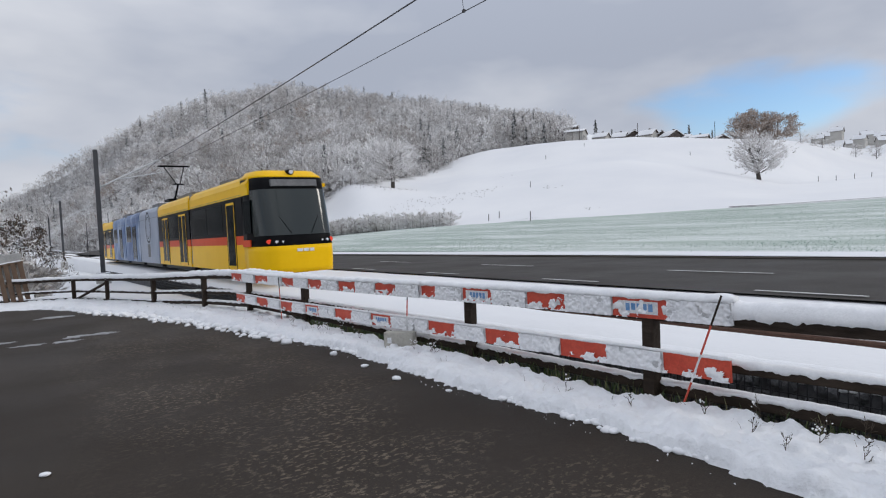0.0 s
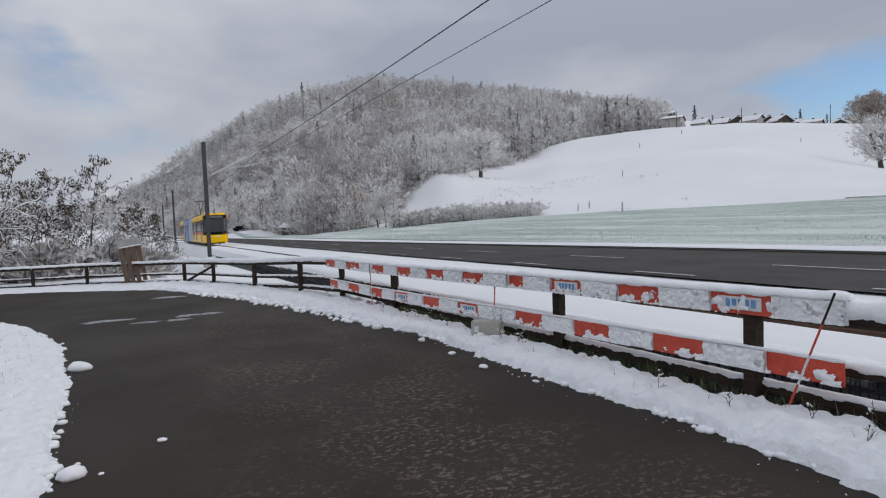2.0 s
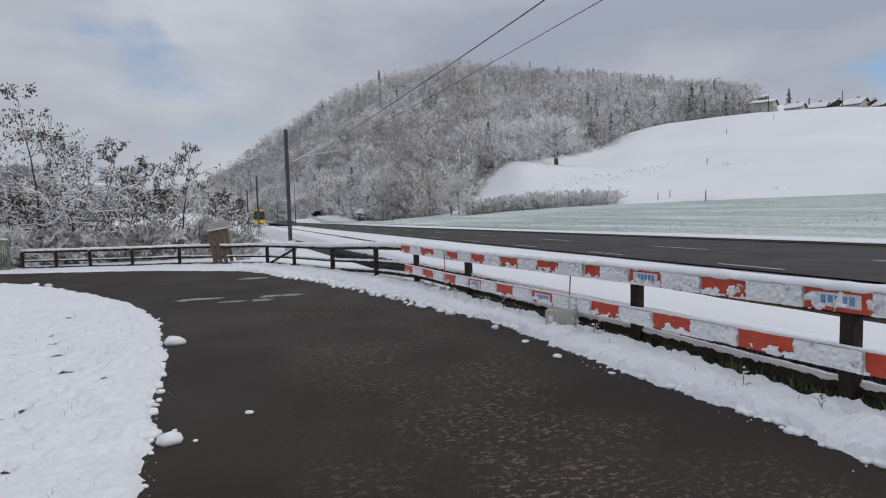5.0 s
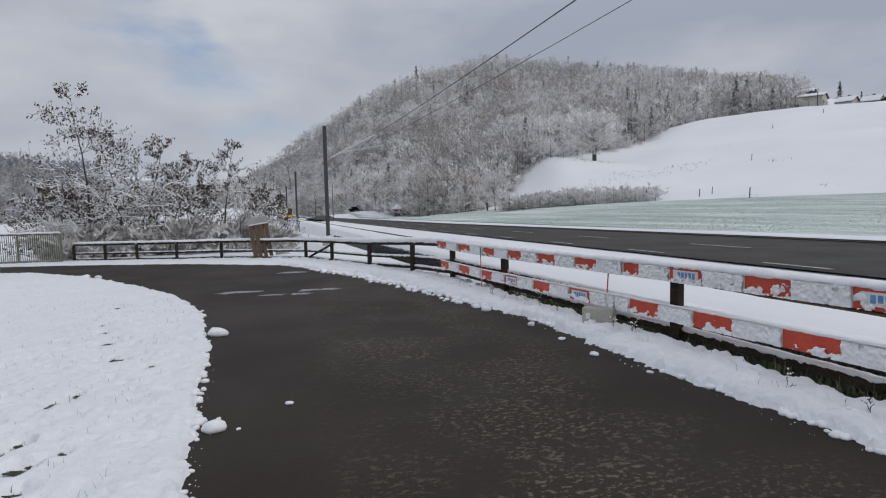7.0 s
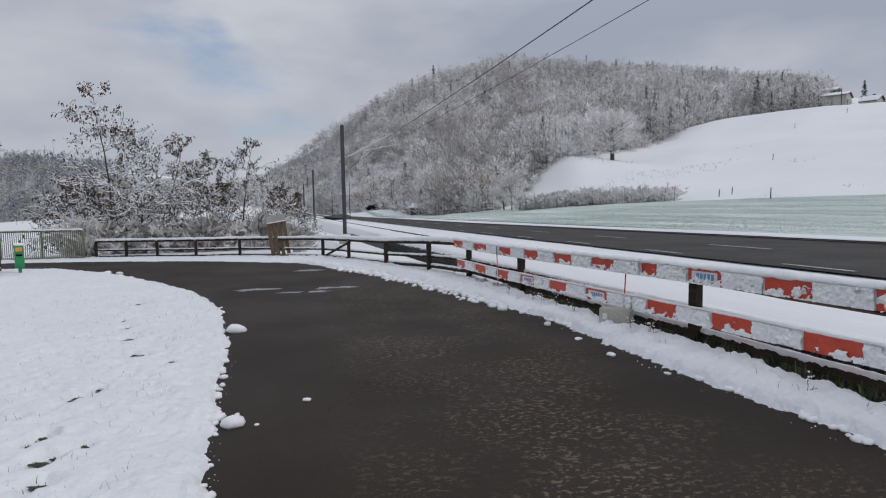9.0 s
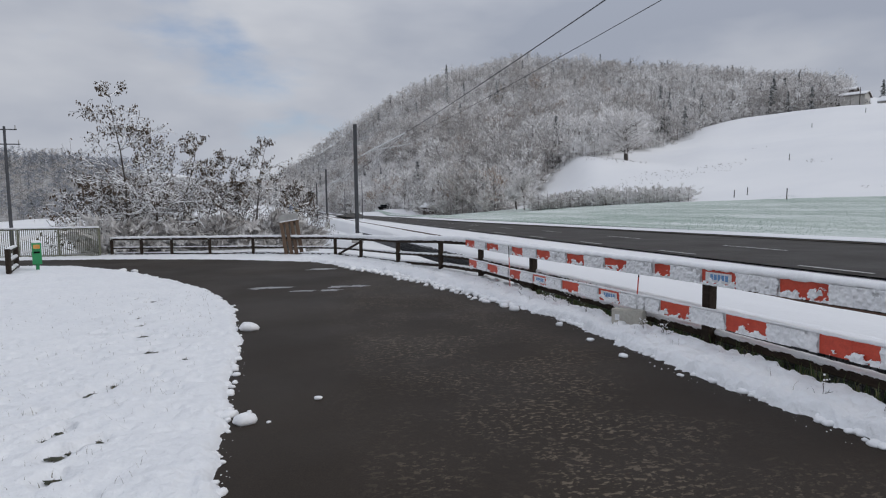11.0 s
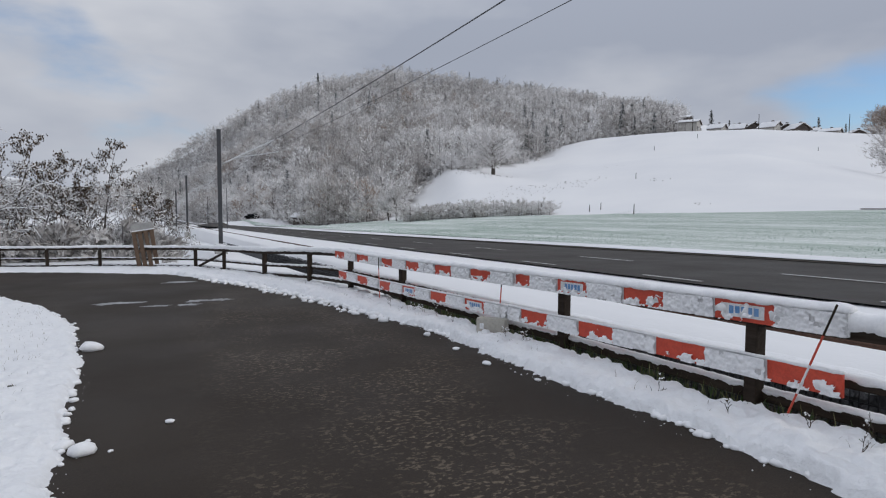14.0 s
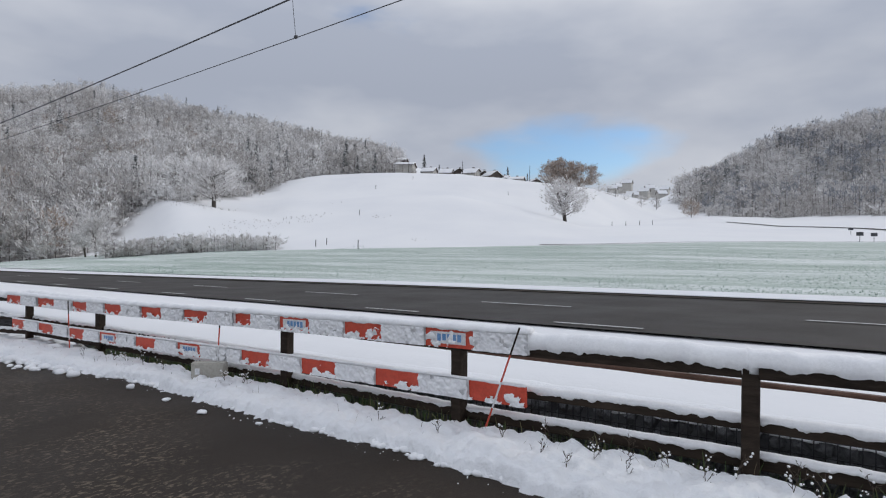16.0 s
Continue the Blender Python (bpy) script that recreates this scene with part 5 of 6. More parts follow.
MIX = [GREY_BARK, FROST, CONIFER, FROST_WHITE, FROST_DARK]
WARM = [GREY_BARK, FROST_WARM, CONIFER]
# some trees of the opposite slope take the haze-tinted twigs too
DIM = [GREY_BARK, FROST_DARK, CONIFER, FROST, HAZE_BLUE]
# the far woods get their haze from the blue twig colour
FAR = [GREY_BARK, HAZE_BLUE, CONIFER, FROST_DARK, HAZE_BLUE]
forest("hill_woods", scatter(-6, 32, 120, 330, 4.6, 1), 8, 14, 300, MIX, 1, "dense frosted deciduous woods on the hillside", 0.02)
forest("brown_woods", scatter(-6, 32, 125, 400, 16.0, 11), 8, 14, 300, WARM, 11, "brownish leafed trees among the frosted woods", 0.0)
forest("upper_woods", scatter(-14, 47.5, 330, 640, 6.8, 2), 9, 15, 175, MIX, 2, "frosted woods towards the hilltop", 0.035)
forest("crest_woods", scatter(31, 47, 205, 330, 4.9, 3), 8, 14, 250, MIX, 3, "frosted trees along the crest of the meadow", 0.12)
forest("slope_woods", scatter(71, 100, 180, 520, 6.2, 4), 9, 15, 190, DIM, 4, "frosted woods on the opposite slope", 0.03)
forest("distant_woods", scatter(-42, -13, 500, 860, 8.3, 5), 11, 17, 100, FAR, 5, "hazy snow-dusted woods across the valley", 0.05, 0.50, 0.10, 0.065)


def fringe(th0, th1, off0, off1, n, seed):
    """Points along the foot of the woods."""
    rng = np.random.default_rng(seed)
    rs = np.arange(100, 420, 2.0)
    out = []
    for th in rng.uniform(th0, th1, n):
        k = np.nonzero(woods(rs * math.sin(radians(th)), rs * math.cos(radians(th))))[0]
        if len(k):
            r = rs[k[0]] + rng.uniform(off0, off1)
            out.append((r * math.sin(radians(th)), r * math.cos(radians(th))))
    p = np.array(out)
    return np.stack([p[:, 0], p[:, 1], land(p[:, 0], p[:, 1])], 1)


forest("wood_edge", fringe(2, 46, -4, 12, 700, 6), 1.5, 5.5, 110, MIX, 6, "frosted undergrowth along the foot of the woods", 0, 0.6, 0.0, 0.09)
forest("slope_edge", fringe(71, 100, -4, 12, 300, 7), 2, 6, 90, MIX, 7, "frosted undergrowth below the opposite slope", 0, 0.6, 0.0, 0.09)


def bush_row(th0, th1, ra, rb, n, seed):
    rng = np.random.default_rng(seed)
    out = []
    for _ in range(n):
        th, r = rng.uniform(th0, th1), rng.uniform(ra, rb)
        x, y = r * math.sin(radians(th)), r * math.cos(radians(th))
        out.append((x, y, float(land(x, y))))
    return out


forest("hedge", bush_row(21.5, 35.6, 103, 110, 300, 8), 1.2, 3.0, 150, MIX, 8, "long frosted hedge at the far edge of the field", 0, 0.75, 0.0, 0.10)
forest("stream_bushes", [(a, b, float(land(a, b))) for a, b in zip(np.random.default_rng(9).uniform(-10.5, 0.4, 250), np.random.default_rng(10).uniform(31.4, 38.5, 250))], 0.7, 2.3, 420, MIX, 9, "snow-laden tangled bushes by the stream", 0, 0.6, 0.0, 0.12)


def skeleton(rng, h, spread, levels, kids, up=0.35, trunk_frac=0.3, r0=None):
    """Branch pieces (a, b, ra, rb, level) of a bare tree of height h."""
    segs = []

    def grow(p, d, length, r, lev):
        n = 3 if lev < 2 else 2
        q = p
        for k in range(n):
            d = (d + Vector(rng.normal(0, 0.12 if lev == 0 else 0.2, 3)) + Vector((0, 0, up * 0.12))).normalized()
            e = q + d * (length / n)
            r2 = r * (0.82 if lev else 0.84)
            segs.append((q.copy(), e.copy(), r, r2, lev))
            if lev < levels and (lev > 0 or k > 0 or trunk_frac < 0.2):
                for _ in range(kids if k < n - 1 else kids + 1):
                    a = rng.uniform(0, 2 * math.pi)
                    s = Vector((math.cos(a), math.sin(a), 0))
                    s = (s - d * s.dot(d)).normalized() if abs(s.dot(d)) < 0.98 else s
                    nd = (d * rng.uniform(0.45, 0.9) + s * spread * rng.uniform(0.6, 1.1) + Vector((0, 0, up * 0.4))).normalized()
                    grow(q.lerp(e, rng.uniform(0.3, 1.0)), nd, length * rng.uniform(0.42, 0.68), r2 * 0.55, lev + 1)
            q, r = e, r2
    grow(Vector((0, 0, -0.3)), Vector((0, 0, 1)), h * 0.72, r0 or 0.018 * h, 0)
    return segs


def branch_mesh(segs, min_r=0.0):
    V, F = [], []
    for a, b, ra, rb, lev in segs:
        d = (b - a).normalized()
        s = d.cross(Vector((0.3, 0.2, 1))).normalized()
        t = d.cross(s)
        n = 7 if lev == 0 else (4 if lev < 3 else 3)
        k0 = len(V)
        for c, r in ((a, max(ra, min_r)), (b, max(rb, min_r))):
            for k in range(n):
                an = 2 * math.pi * k / n
                V.append(tuple(c + (s * math.cos(an) + t * math.sin(an)) * r))
        for k in range(n):
            F.append([k0 + k, k0 + (k + 1) % n, k0 + n + (k + 1) % n, k0 + n + k])
    return V, F


def snow_mesh(rng, segs, thick, chance=0.8):
    """Snow lying on the upper side of the branches."""
    V, F = [], []
    for a, b, ra, rb, lev in segs:
        d = b - a
        if lev == 0 or abs(d.normalized().z) > 0.86 or rng.random() > chance:
            continue
        s = d.cross(Vector((0, 0, 1))).normalized()
        k = len(V)
        for c, r in ((a, ra), (b, rb)):
            w = max(r * 1.1, thick * 0.7)
            V += [tuple(c + s * w + Vector((0, 0, r * 0.4))), tuple(c + Vector((0, 0, r + thick * rng.uniform(0.7, 1.4)))), tuple(c - s * w + Vector((0, 0, r * 0.4)))]
        F += [[k, k + 3, k + 4, k + 1], [k + 1, k + 4, k + 5, k + 2], [k, k + 2, k + 5, k + 3]]
    return V, F


def sapling(x, y, h, seed, lean, reach, label, group="", z=None, leaf=0.12, per=4):
    """A young tree: one slim trunk, upswept limbs with side twigs, leaf clusters at the tips."""
    rng = np.random.default_rng(seed)
    z = float(land(x, y)) if z is None else z
    t = thing("tree", pose(x, y, z), label, "tree", group)
    segs, tips = [], []

    def run(p, d, length, r, lev, n):
        q = p
        for k in range(n):
            d = (d + Vector(rng.normal(0, (0.06, 0.15, 0.22, 0.25)[lev], 3)) + Vector((0, 0, (0.05, 0.045, 0.02, -0.08)[lev]))).normalized()
            e = q + d * (length / n)
            r2 = max(r * (1 - 0.92 / (n - k)) if lev == 0 else r * (1 - 0.8 / n), 0.004)
            segs.append((q.copy(), e.copy(), r, r2, lev))
            f = (k + 1) / n
            if lev == 0 and f > 0.12:
                for _ in range(rng.integers(2, 5)):
                    a = rng.uniform(0, 6.283)
                    nd = Vector((math.cos(a), math.sin(a), rng.uniform(0.1, 0.65))).normalized()
                    run(e.copy(), nd, h * reach * 1.3 * (1.12 - f) * rng.uniform(0.55, 1.15) + 0.35, r2 * 0.42, 1, 7)
            elif lev == 1 and k > 0:
                for _ in range(rng.integers(1, 3)):
                    nd = (d + Vector(rng.normal(0, 0.7, 3))).normalized()
                    run(e.copy(), nd, length * rng.uniform(0.18, 0.36), r2 * 0.6, 2, 3)
            elif lev == 2:
                nd = (d + Vector(rng.normal(0, 0.8, 3))).normalized()
                run(e.copy(), nd, length * 0.45, r2 * 0.7, 3, 1)
            q, r = e, r2
        if lev >= 2:
            tips.append(q.copy())
    run(Vector((0, 0, -0.4)), Vector((lean, 0, 1)).normalized(), h, 0.010 * h, 0, 10)
    V, F = branch_mesh([s for s in segs if s[4] == 0], 0.012)
    arrays("trunk", V, F, BARK, t, smooth=True)
    V, F = branch_mesh([s for s in segs if s[4] > 0], 0.007)
    crown = arrays("crown", V, F, BARK, t, "bare branching crown")
    V, F = snow_mesh(rng, segs, 0.026, 0.8)
    tagged(arrays("snow", V, F, SNOW_CLOD, crown, "snow lying on the branches"), kind="stuff")
    V, F = [], []
    for c in tips:
        # more of last year's leaves hold on towards the top
        if rng.random() > 0.25 + 0.5 * min(1.0, c.z / h):
            continue
        for _ in range(rng.integers(1, per)):
            o = c + Vector(rng.normal(0, 0.06, 3))
            u = Vector((rng.normal(0, 0.45), rng.normal(0, 0.45), -1)).normalized() * leaf * rng.uniform(0.6, 1.5)
            v = u.orthogonal().normalized() * leaf * 0.30
            k = len(V)
            V += [tuple(o), tuple(o + u * 0.5 + v), tuple(o + u), tuple(o + u * 0.5 - v)]
            F.append([k, k + 1, k + 2, k + 3])
    tagged(arrays("leaves", V, F, DRY_LEAF, crown, "dry brown leaf clusters dusted with snow"), kind="stuff")
    return t


STREAM = "trees by the stream"
LEAFY = "young tree with clusters of dry brown leaves and snowy limbs"
for x, y, h, seed, lean, reach in ((-8.3, 33.2, 8.6, 101, -0.02, 0.46), (-7.0, 33.6, 7.2, 112, 0.02, 0.36), (-6.3, 34.0, 6.8, 113, 0.06, 0.34), (-5.3, 34.6, 6.2, 103, 0.1, 0.32), (-2.3, 33.8, 6.7, 104, -0.03, 0.30),
                                   (-4.2, 36.0, 6.2, 105, 0.05, 0.34), (-3.4, 35.2, 5.2, 114, 0.1, 0.3), (-1.2, 35.5, 4.6, 106, 0.1, 0.34), (0.2, 37.5, 4.2, 108, 0.05, 0.36), (-10.2, 36.0, 4.6, 109, -0.2, 0.45), (-9.2, 34.5, 4.4, 115, -0.1, 0.4)):
    sapling(x, y, h, seed, lean, reach, LEAFY, STREAM)
sapling(-17.5, 58.0, 6.5, 107, 0.0, 0.6, "low spreading dark tree in the snowy meadow", leaf=0.22, per=6)


def polar(th, r):
    return r * math.sin(radians(th)), r * math.cos(radians(th))


def far_tree(th, r, h, seed, label, mats=MIX, con=False, n=300, width=0.34, group="", limbs=False, sink=0.0, r0=None, low=0.2):
    """A tree too far off to show its twigs singly: trunk, limbs and a crown of fine blades."""
    x, y = polar(th, r)
    z = float(land(x, y)) - sink
    t = thing("tree", pose(x, y, z), label, "tree", group)
    rng = np.random.default_rng(seed)
    if limbs:
        segs = skeleton(rng, h, 0.95, 4, 2, 0.25, 0.1, r0 or 0.02 * h)
        k = h / max(s[1].z for s in segs)
        segs = [(a * k, b * k, ra, rb, l) for a, b, ra, rb, l in segs]
        V, F = branch_mesh([s for s in segs if s[4] == 0], 0.05)
        arrays("trunk", V, F, BARK, t)
        V, F = branch_mesh([s for s in segs if s[4] in (1, 2)], 0.03)
        tagged(arrays("limb_frame", V, F, FROST_DARK, t, "bare frosted limbs"), kind="stuff")
        V, F = branch_mesh([s for s in segs if s[4] > 2], 0.02)
        tagged(arrays("twig_crown", V, F, mats[1], t, "fine frosted twigs"), kind="stuff")
    else:
        part("trunk", tube(bmesh.new(), (0, 0, -0.5), (0, 0, h * 0.9), 0.02 * h, 0.02, 6), BARK, t)
    ob = forest("crown", [(0, 0, 0)], h * 0.95, h * 0.95 + 0.01, n, mats, seed, "", 1.0 if con else 0.0, width, low)
    for key in ("category", "kind"):
        if key in ob:
            del ob[key]
    ob.parent = t
    return t


far_tree(62.3, 170, 13.6, 120, "solitary bare meadow tree covered in frost", [BARK, FROST, CONIFER], n=1500, width=0.56, limbs=True, r0=0.55, low=0.14)
far_tree(30.1, 168, 15.0, 121, "large bare frosted oak at the edge of the woods", n=1500, width=0.50, limbs=True, r0=0.6)
far_tree(62.1, 252, 13.0, 122, "broad tree with brown frosted foliage on the crest", WARM, n=6000, width=0.60, low=0.03)
far_tree(61.2, 258, 11.5, 128, "broad tree with brown frosted foliage on the crest", WARM, n=4000, width=0.55, low=0.03)
far_tree(63.7, 256, 12.0, 123, "broad tree with brown frosted foliage on the crest", WARM, n=4600, width=0.60, low=0.03)
far_tree(21.0, 112, 7.5, 124, "slim bare frosted tree at the end of the hedge", n=500, width=0.3, limbs=True)
far_tree(20.3, 116, 6.5, 125, "slim bare frosted tree at the end of the hedge", n=500, width=0.3, limbs=True)
far_tree(73.2, 232, 7.5, 126, "round frosted brown bush on the meadow", WARM, n=1600, width=0.62, low=0.02)
far_tree(74.6, 250, 4.0, 127, "small bare frosted tree by the track", n=300, limbs=True)
SKYLINE = "dark pines on the hill"
for k, (th, r, h) in enumerate(((13.9, 500, 17), (8.6, 520, 13), (17.8, 350, 13), (15.4, 300, 9), (37.5, 590, 16), (38.6, 590, 18), (33.0, 585, 13), (44.4, 262, 10), (42.8, 264, 9), (11.0, 200, 8))):
    far_tree(th, r, h, 180 + k, "dark snow-dusted pine standing out of the woods", con=True, n=420, group=SKYLINE)
TUFTS = np.array(bush_row(26, 50, 98, 165, 1800, 12))
TUFTS = TUFTS[fbm(TUFTS[:, 0] / 16, TUFTS[:, 1] / 16, 71) > 0.55]
forest("meadow_tufts", TUFTS, 0.12, 0.32, 9, [BARK, FROST_DARK, CONIFER], 12, "tufts of dry grass through the meadow's snow", 0, 0.8, 0.0, 0.4)
CREST = "trees among the houses"
for k, (th, h, con, w) in enumerate(((47.0, 7, 0, .4), (48.0, 6, 0, .45), (49.1, 14, 1, .2), (49.9, 6, 0, .45), (50.5, 9, 1, .2), (51.0, 7, 0, .4), (52.6, 6, 0, .4), (54.2, 7, 0, .4), (55.7, 7, 1, .2), (56.2, 6, 0, .4),
                                     (57.0, 11, 1, .2), (57.8, 5, 0, .5), (58.8, 8, 1, .12), (59.3, 5, 0, .5), (60.2, 5, 0, .5), (65.3, 9, 0, .5), (66.1, 8, 0, .5), (66.8, 7, 0, .5), (67.6, 6, 0, .5), (69.0, 8, 0, .4), (70.3, 9, 0, .4))):
    far_tree(th, 268 + (k * 37) % 25, h * 0.85, 140 + k, "dark snow-dusted conifer on the crest" if con else "small frosted tree on the crest", con=bool(con), n=420, width=w, group=CREST, sink=1.0)

# ---- houses and far things ----
HOUSE_WALL = mottled("dark_timber_cladding", [(0.3, (0.07, 0.055, 0.05)), (0.7, (0.14, 0.115, 0.10))], 0.8, 0.8)
PLASTER = mottled("pale_plaster", [(0.3, (0.42, 0.41, 0.39)), (0.7, (0.56, 0.54, 0.50))], 0.5, 0.85)


def house(th, r, w, d, h, roof_h, turn, wall, label, group, sink=0.0):
    x, y = polar(th, r)
    hs = thing("house", pose(x, y, float(land(x, y)) - sink, 0, 0, -th + turn), label, "house", group)
    part("wall", boxed((-w / 2, -d / 2, -2), (w / 2, d / 2, h)), wall, hs)
    part("gable", prism([(-w / 2, h + 0.01), (w / 2, h + 0.01), (0, h + roof_h - 0.3)], -d / 2, d / 2), wall, hs)
    for s in (-1, 1):
        L = math.hypot(w / 2 + 0.7, roof_h)
        a = math.atan2(roof_h, w / 2 + 0.7)
        m = Matrix.Translation((0, 0, h + roof_h - 0.1)) @ Matrix.Rotation(s * a, 4, "Y")
        rf = part("roof", boxed((0 if s > 0 else -L, -d / 2 - 0.6, -0.12), (L if s > 0 else 0, d / 2 + 0.6, 0.08), 0, m), HOUSE_WALL, hs, "dark pitched roof")
        part("roof_snow", boxed((0.05 if s > 0 else -L, -d / 2 - 0.6, 0.085), (L if s > 0 else -0.05, d / 2 + 0.6, 0.40), 0.05, m), SNOW, rf, "thick snow on the roof")
    part("chimney", boxed((w * 0.15, -0.4, h + roof_h * 0.4), (w * 0.15 + 0.8, 0.4, h + roof_h + 0.8)), HOUSE_WALL, hs)
    n = max(2, int(w / 3))
    for k in range(n):
        u = -w / 2 + w * (k + 0.5) / n
        wd = part("window", boxed((u - 0.55, -d / 2 - 0.04, h * 0.35), (u + 0.55, -d / 2 + 0.02, h * 0.35 + 1.2)), WHITE, hs, "pale window frame")
        part("pane", boxed((u - 0.45, -d / 2 - 0.06, h * 0.35 + 0.1), (u + 0.45, -d / 2 - 0.041, h * 0.35 + 1.1)), GLASS, wd, "dark pane")


CHALETS = "houses along the crest"
house(47.3, 285, 11, 8, 4.2, 1.6, 80, PLASTER, "pale house with snowy roof on the crest", CHALETS)
house(46.6, 300, 10, 8, 6.0, 1.5, 80, HOUSE_WALL, "dark house with snowy roof on the crest", CHALETS)
for k, (th, w, h, rh, turn, wall, say) in enumerate(((49.6, 6, 2.6, 2.0, 70, PLASTER, "pale"), (51.2, 6, 2.4, 2.2, 75, HOUSE_WALL, "dark timber"), (52.2, 6.5, 2.8, 2.4, 20, HOUSE_WALL, "dark timber"), (53.6, 7, 3.0, 2.4, 65, PLASTER, "pale"),
                                                     (54.5, 6, 2.6, 2.2, 25, HOUSE_WALL, "dark timber"), (55.5, 6.5, 2.6, 2.4, 40, HOUSE_WALL, "dark timber"), (56.6, 5, 2.2, 1.4, 75, PLASTER, "low pale"), (57.8, 7, 2.2, 1.3, 80, PLASTER, "low pale"), (59.4, 5, 2.0, 1.4, 30, HOUSE_WALL, "dark timber"))):
    house(th, 270 + (k * 13) % 9, w, w * 0.85, h, rh, turn, wall, say + " house with snow-laden roof on the crest", CHALETS, 0.8)
VILLAGE = "houses of the far village"
for k, (th, r, tn) in enumerate(((66.5, 560, 30), (67.2, 600, 70), (67.8, 575, 20), (68.7, 640, 60), (69.3, 590, 10), (70.0, 650, 40), (70.7, 610, 80), (69.2, 690, 0), (70.2, 700, 30), (68.6, 680, 50), (71.0, 670, 20), (69.7, 620, 60))):
    house(th, r, 8, 8, 2.6 + k % 3, 3.6, 70 + tn / 2, PLASTER, "pale village house with snowy roof", VILLAGE, -3.0 * (k % 3) - 1)
house(12.4, 158, 4.2, 3.4, 1.5, 1.1, 60, HOUSE_WALL, "small dark field shed with snowy roof by the woods", "")


def fence_pegs():
    for th, r, h in ((42.9, 92, 1.5), (43.0, 140, 1.3), (44.5, 200, 1.4), (48, 215, 1.3), (57.0, 200, 1.2), (66.5, 178, 1.3), (67.7, 182, 1.3), (68.9, 186, 1.3), (70.0, 190, 1.3), (39.0, 105, 1.2), (40.0, 107, 1.2)):
        x, y = polar(th, r)
        p = thing("meadow_peg", pose(x, y, float(land(x, y))), "thin dark wooden peg in the snowy meadow", "peg", "meadow pegs")
        part("stick", tube(bmesh.new(), (0, 0, -0.3), (0.05, 0, h), 0.07, 0.06, 6), WOOD, p)
    for th, r, h in ((59.0, 262, 8.0), (47.6, 262, 7.0), (52.7, 262, 7.0)):
        x, y = polar(th, r)
        p = thing("utility_pole", pose(x, y, float(land(x, y))), "dark wooden utility pole on the crest", "pole", "utility poles")
        part("shaft", tube(bmesh.new(), (0, 0, -0.3), (0, 0, h), 0.15, 0.11, 6), WOOD, p)
    for th, r in ((84.9, 150), (86.4, 120), (85.5, 110)):
        x, y = polar(th, r)
        p = thing("road_sign", pose(x, y, float(land(x, y)), 0, 0, -th), "small dark sign on a post by the side road", "sign", "road signs")
        part("post", tube(bmesh.new(), (0, 0, -0.2), (0, 0, 1.6), 0.05, 0.05, 6), STEEL, p)
        part("panel", boxed((-0.45, -0.07, 1.0), (0.45, -0.052, 1.55)), POLE_PAINT, p)


fence_pegs()


def build_pylon():
    x, y = polar(-22.25, 62)
    p = thing("power_pole", pose(x, y, float(land(x, y))), "tall dark power pole with two crossarms", "pole")
    part("shaft", tube(bmesh.new(), (0, 0, -0.5), (0, 0, 10.5), 0.16, 0.1, 8), POLE_PAINT, p)
    for z, w in ((9.0, 1.1), (10.2, 0.9)):
        part("crossarm", boxed((-w, -0.05, z), (w, 0.05, z + 0.09)), POLE_PAINT, p)
        for s in (-1, 1):
            part("insulator", tube(bmesh.new(), (s * w * 0.9, 0, z + 0.09), (s * w * 0.9, 0, z + 0.4), 0.05, 0.04, 8), CONCRETE, p)


build_pylon()


def build_car():
    x, y = polar(7.9, 185)
    c = thing("car", pose(x, y, float(land(x, y)) + 0.12, 0, 0, 60), "dark parked car beside the far road", "car")
    part("body", boxed((-0.85, -2.1, 0.3), (0.85, 2.1, 0.85), 0.12), BLACK, c)
    part("cabin", boxed((-0.75, -1.1, 0.86), (0.75, 1.3, 1.4), 0.2), GLASS, c)
    for sx in (-0.8, 0.8):
        for sy in (-1.3, 1.3):
            part("wheel", tube(bmesh.new(), (sx - 0.1, sy, 0.2), (sx + 0.1, sy, 0.2), 0.32, 0.32, 14), BLACK, c)


build_car()

# ---- loose snow, dry stalks, prints in the lawn ----


def clod(rng, s, flat, faces=9):
    """A broken chunk of snow: a ball cut by a few planes, with softened edges."""
    bm = bmesh.new()
    bmesh.ops.create_icosphere(bm, subdivisions=2, radius=1)
    cuts = [(Vector(rng.normal(0, 1, 3)).normalized(), rng.uniform(0.6, 0.95)) for _ in range(faces)]
    for v in bm.verts:
        n = v.co.normalized()
        k = 1.0
        for c, d in cuts:
            a = n.dot(c)
            if a > 0.05:
                k = min(k, d / a)
        k *= 0.93 + 0.14 * rng.random()
        v.co = Vector((n.x * k * s * 1.15, n.y * k * s, max(n.z * k * s * flat, -0.25 * s)))
    return bm


def clump(x, y, s, seed, flat=0.75):
    """A thrown lump of snow on the asphalt."""
    ob = part("snow_lump", clod(np.random.default_rng(seed), s, flat), SNOW_CLOD, None, "", True)
    ob.matrix_world = pose(x, y, float(path_z(x, y)) + 0.22 * s, 0, 0, seed * 40)
    return tagged(ob, "lump of thrown snow on the asphalt", "snow lump", "loose snow lumps")


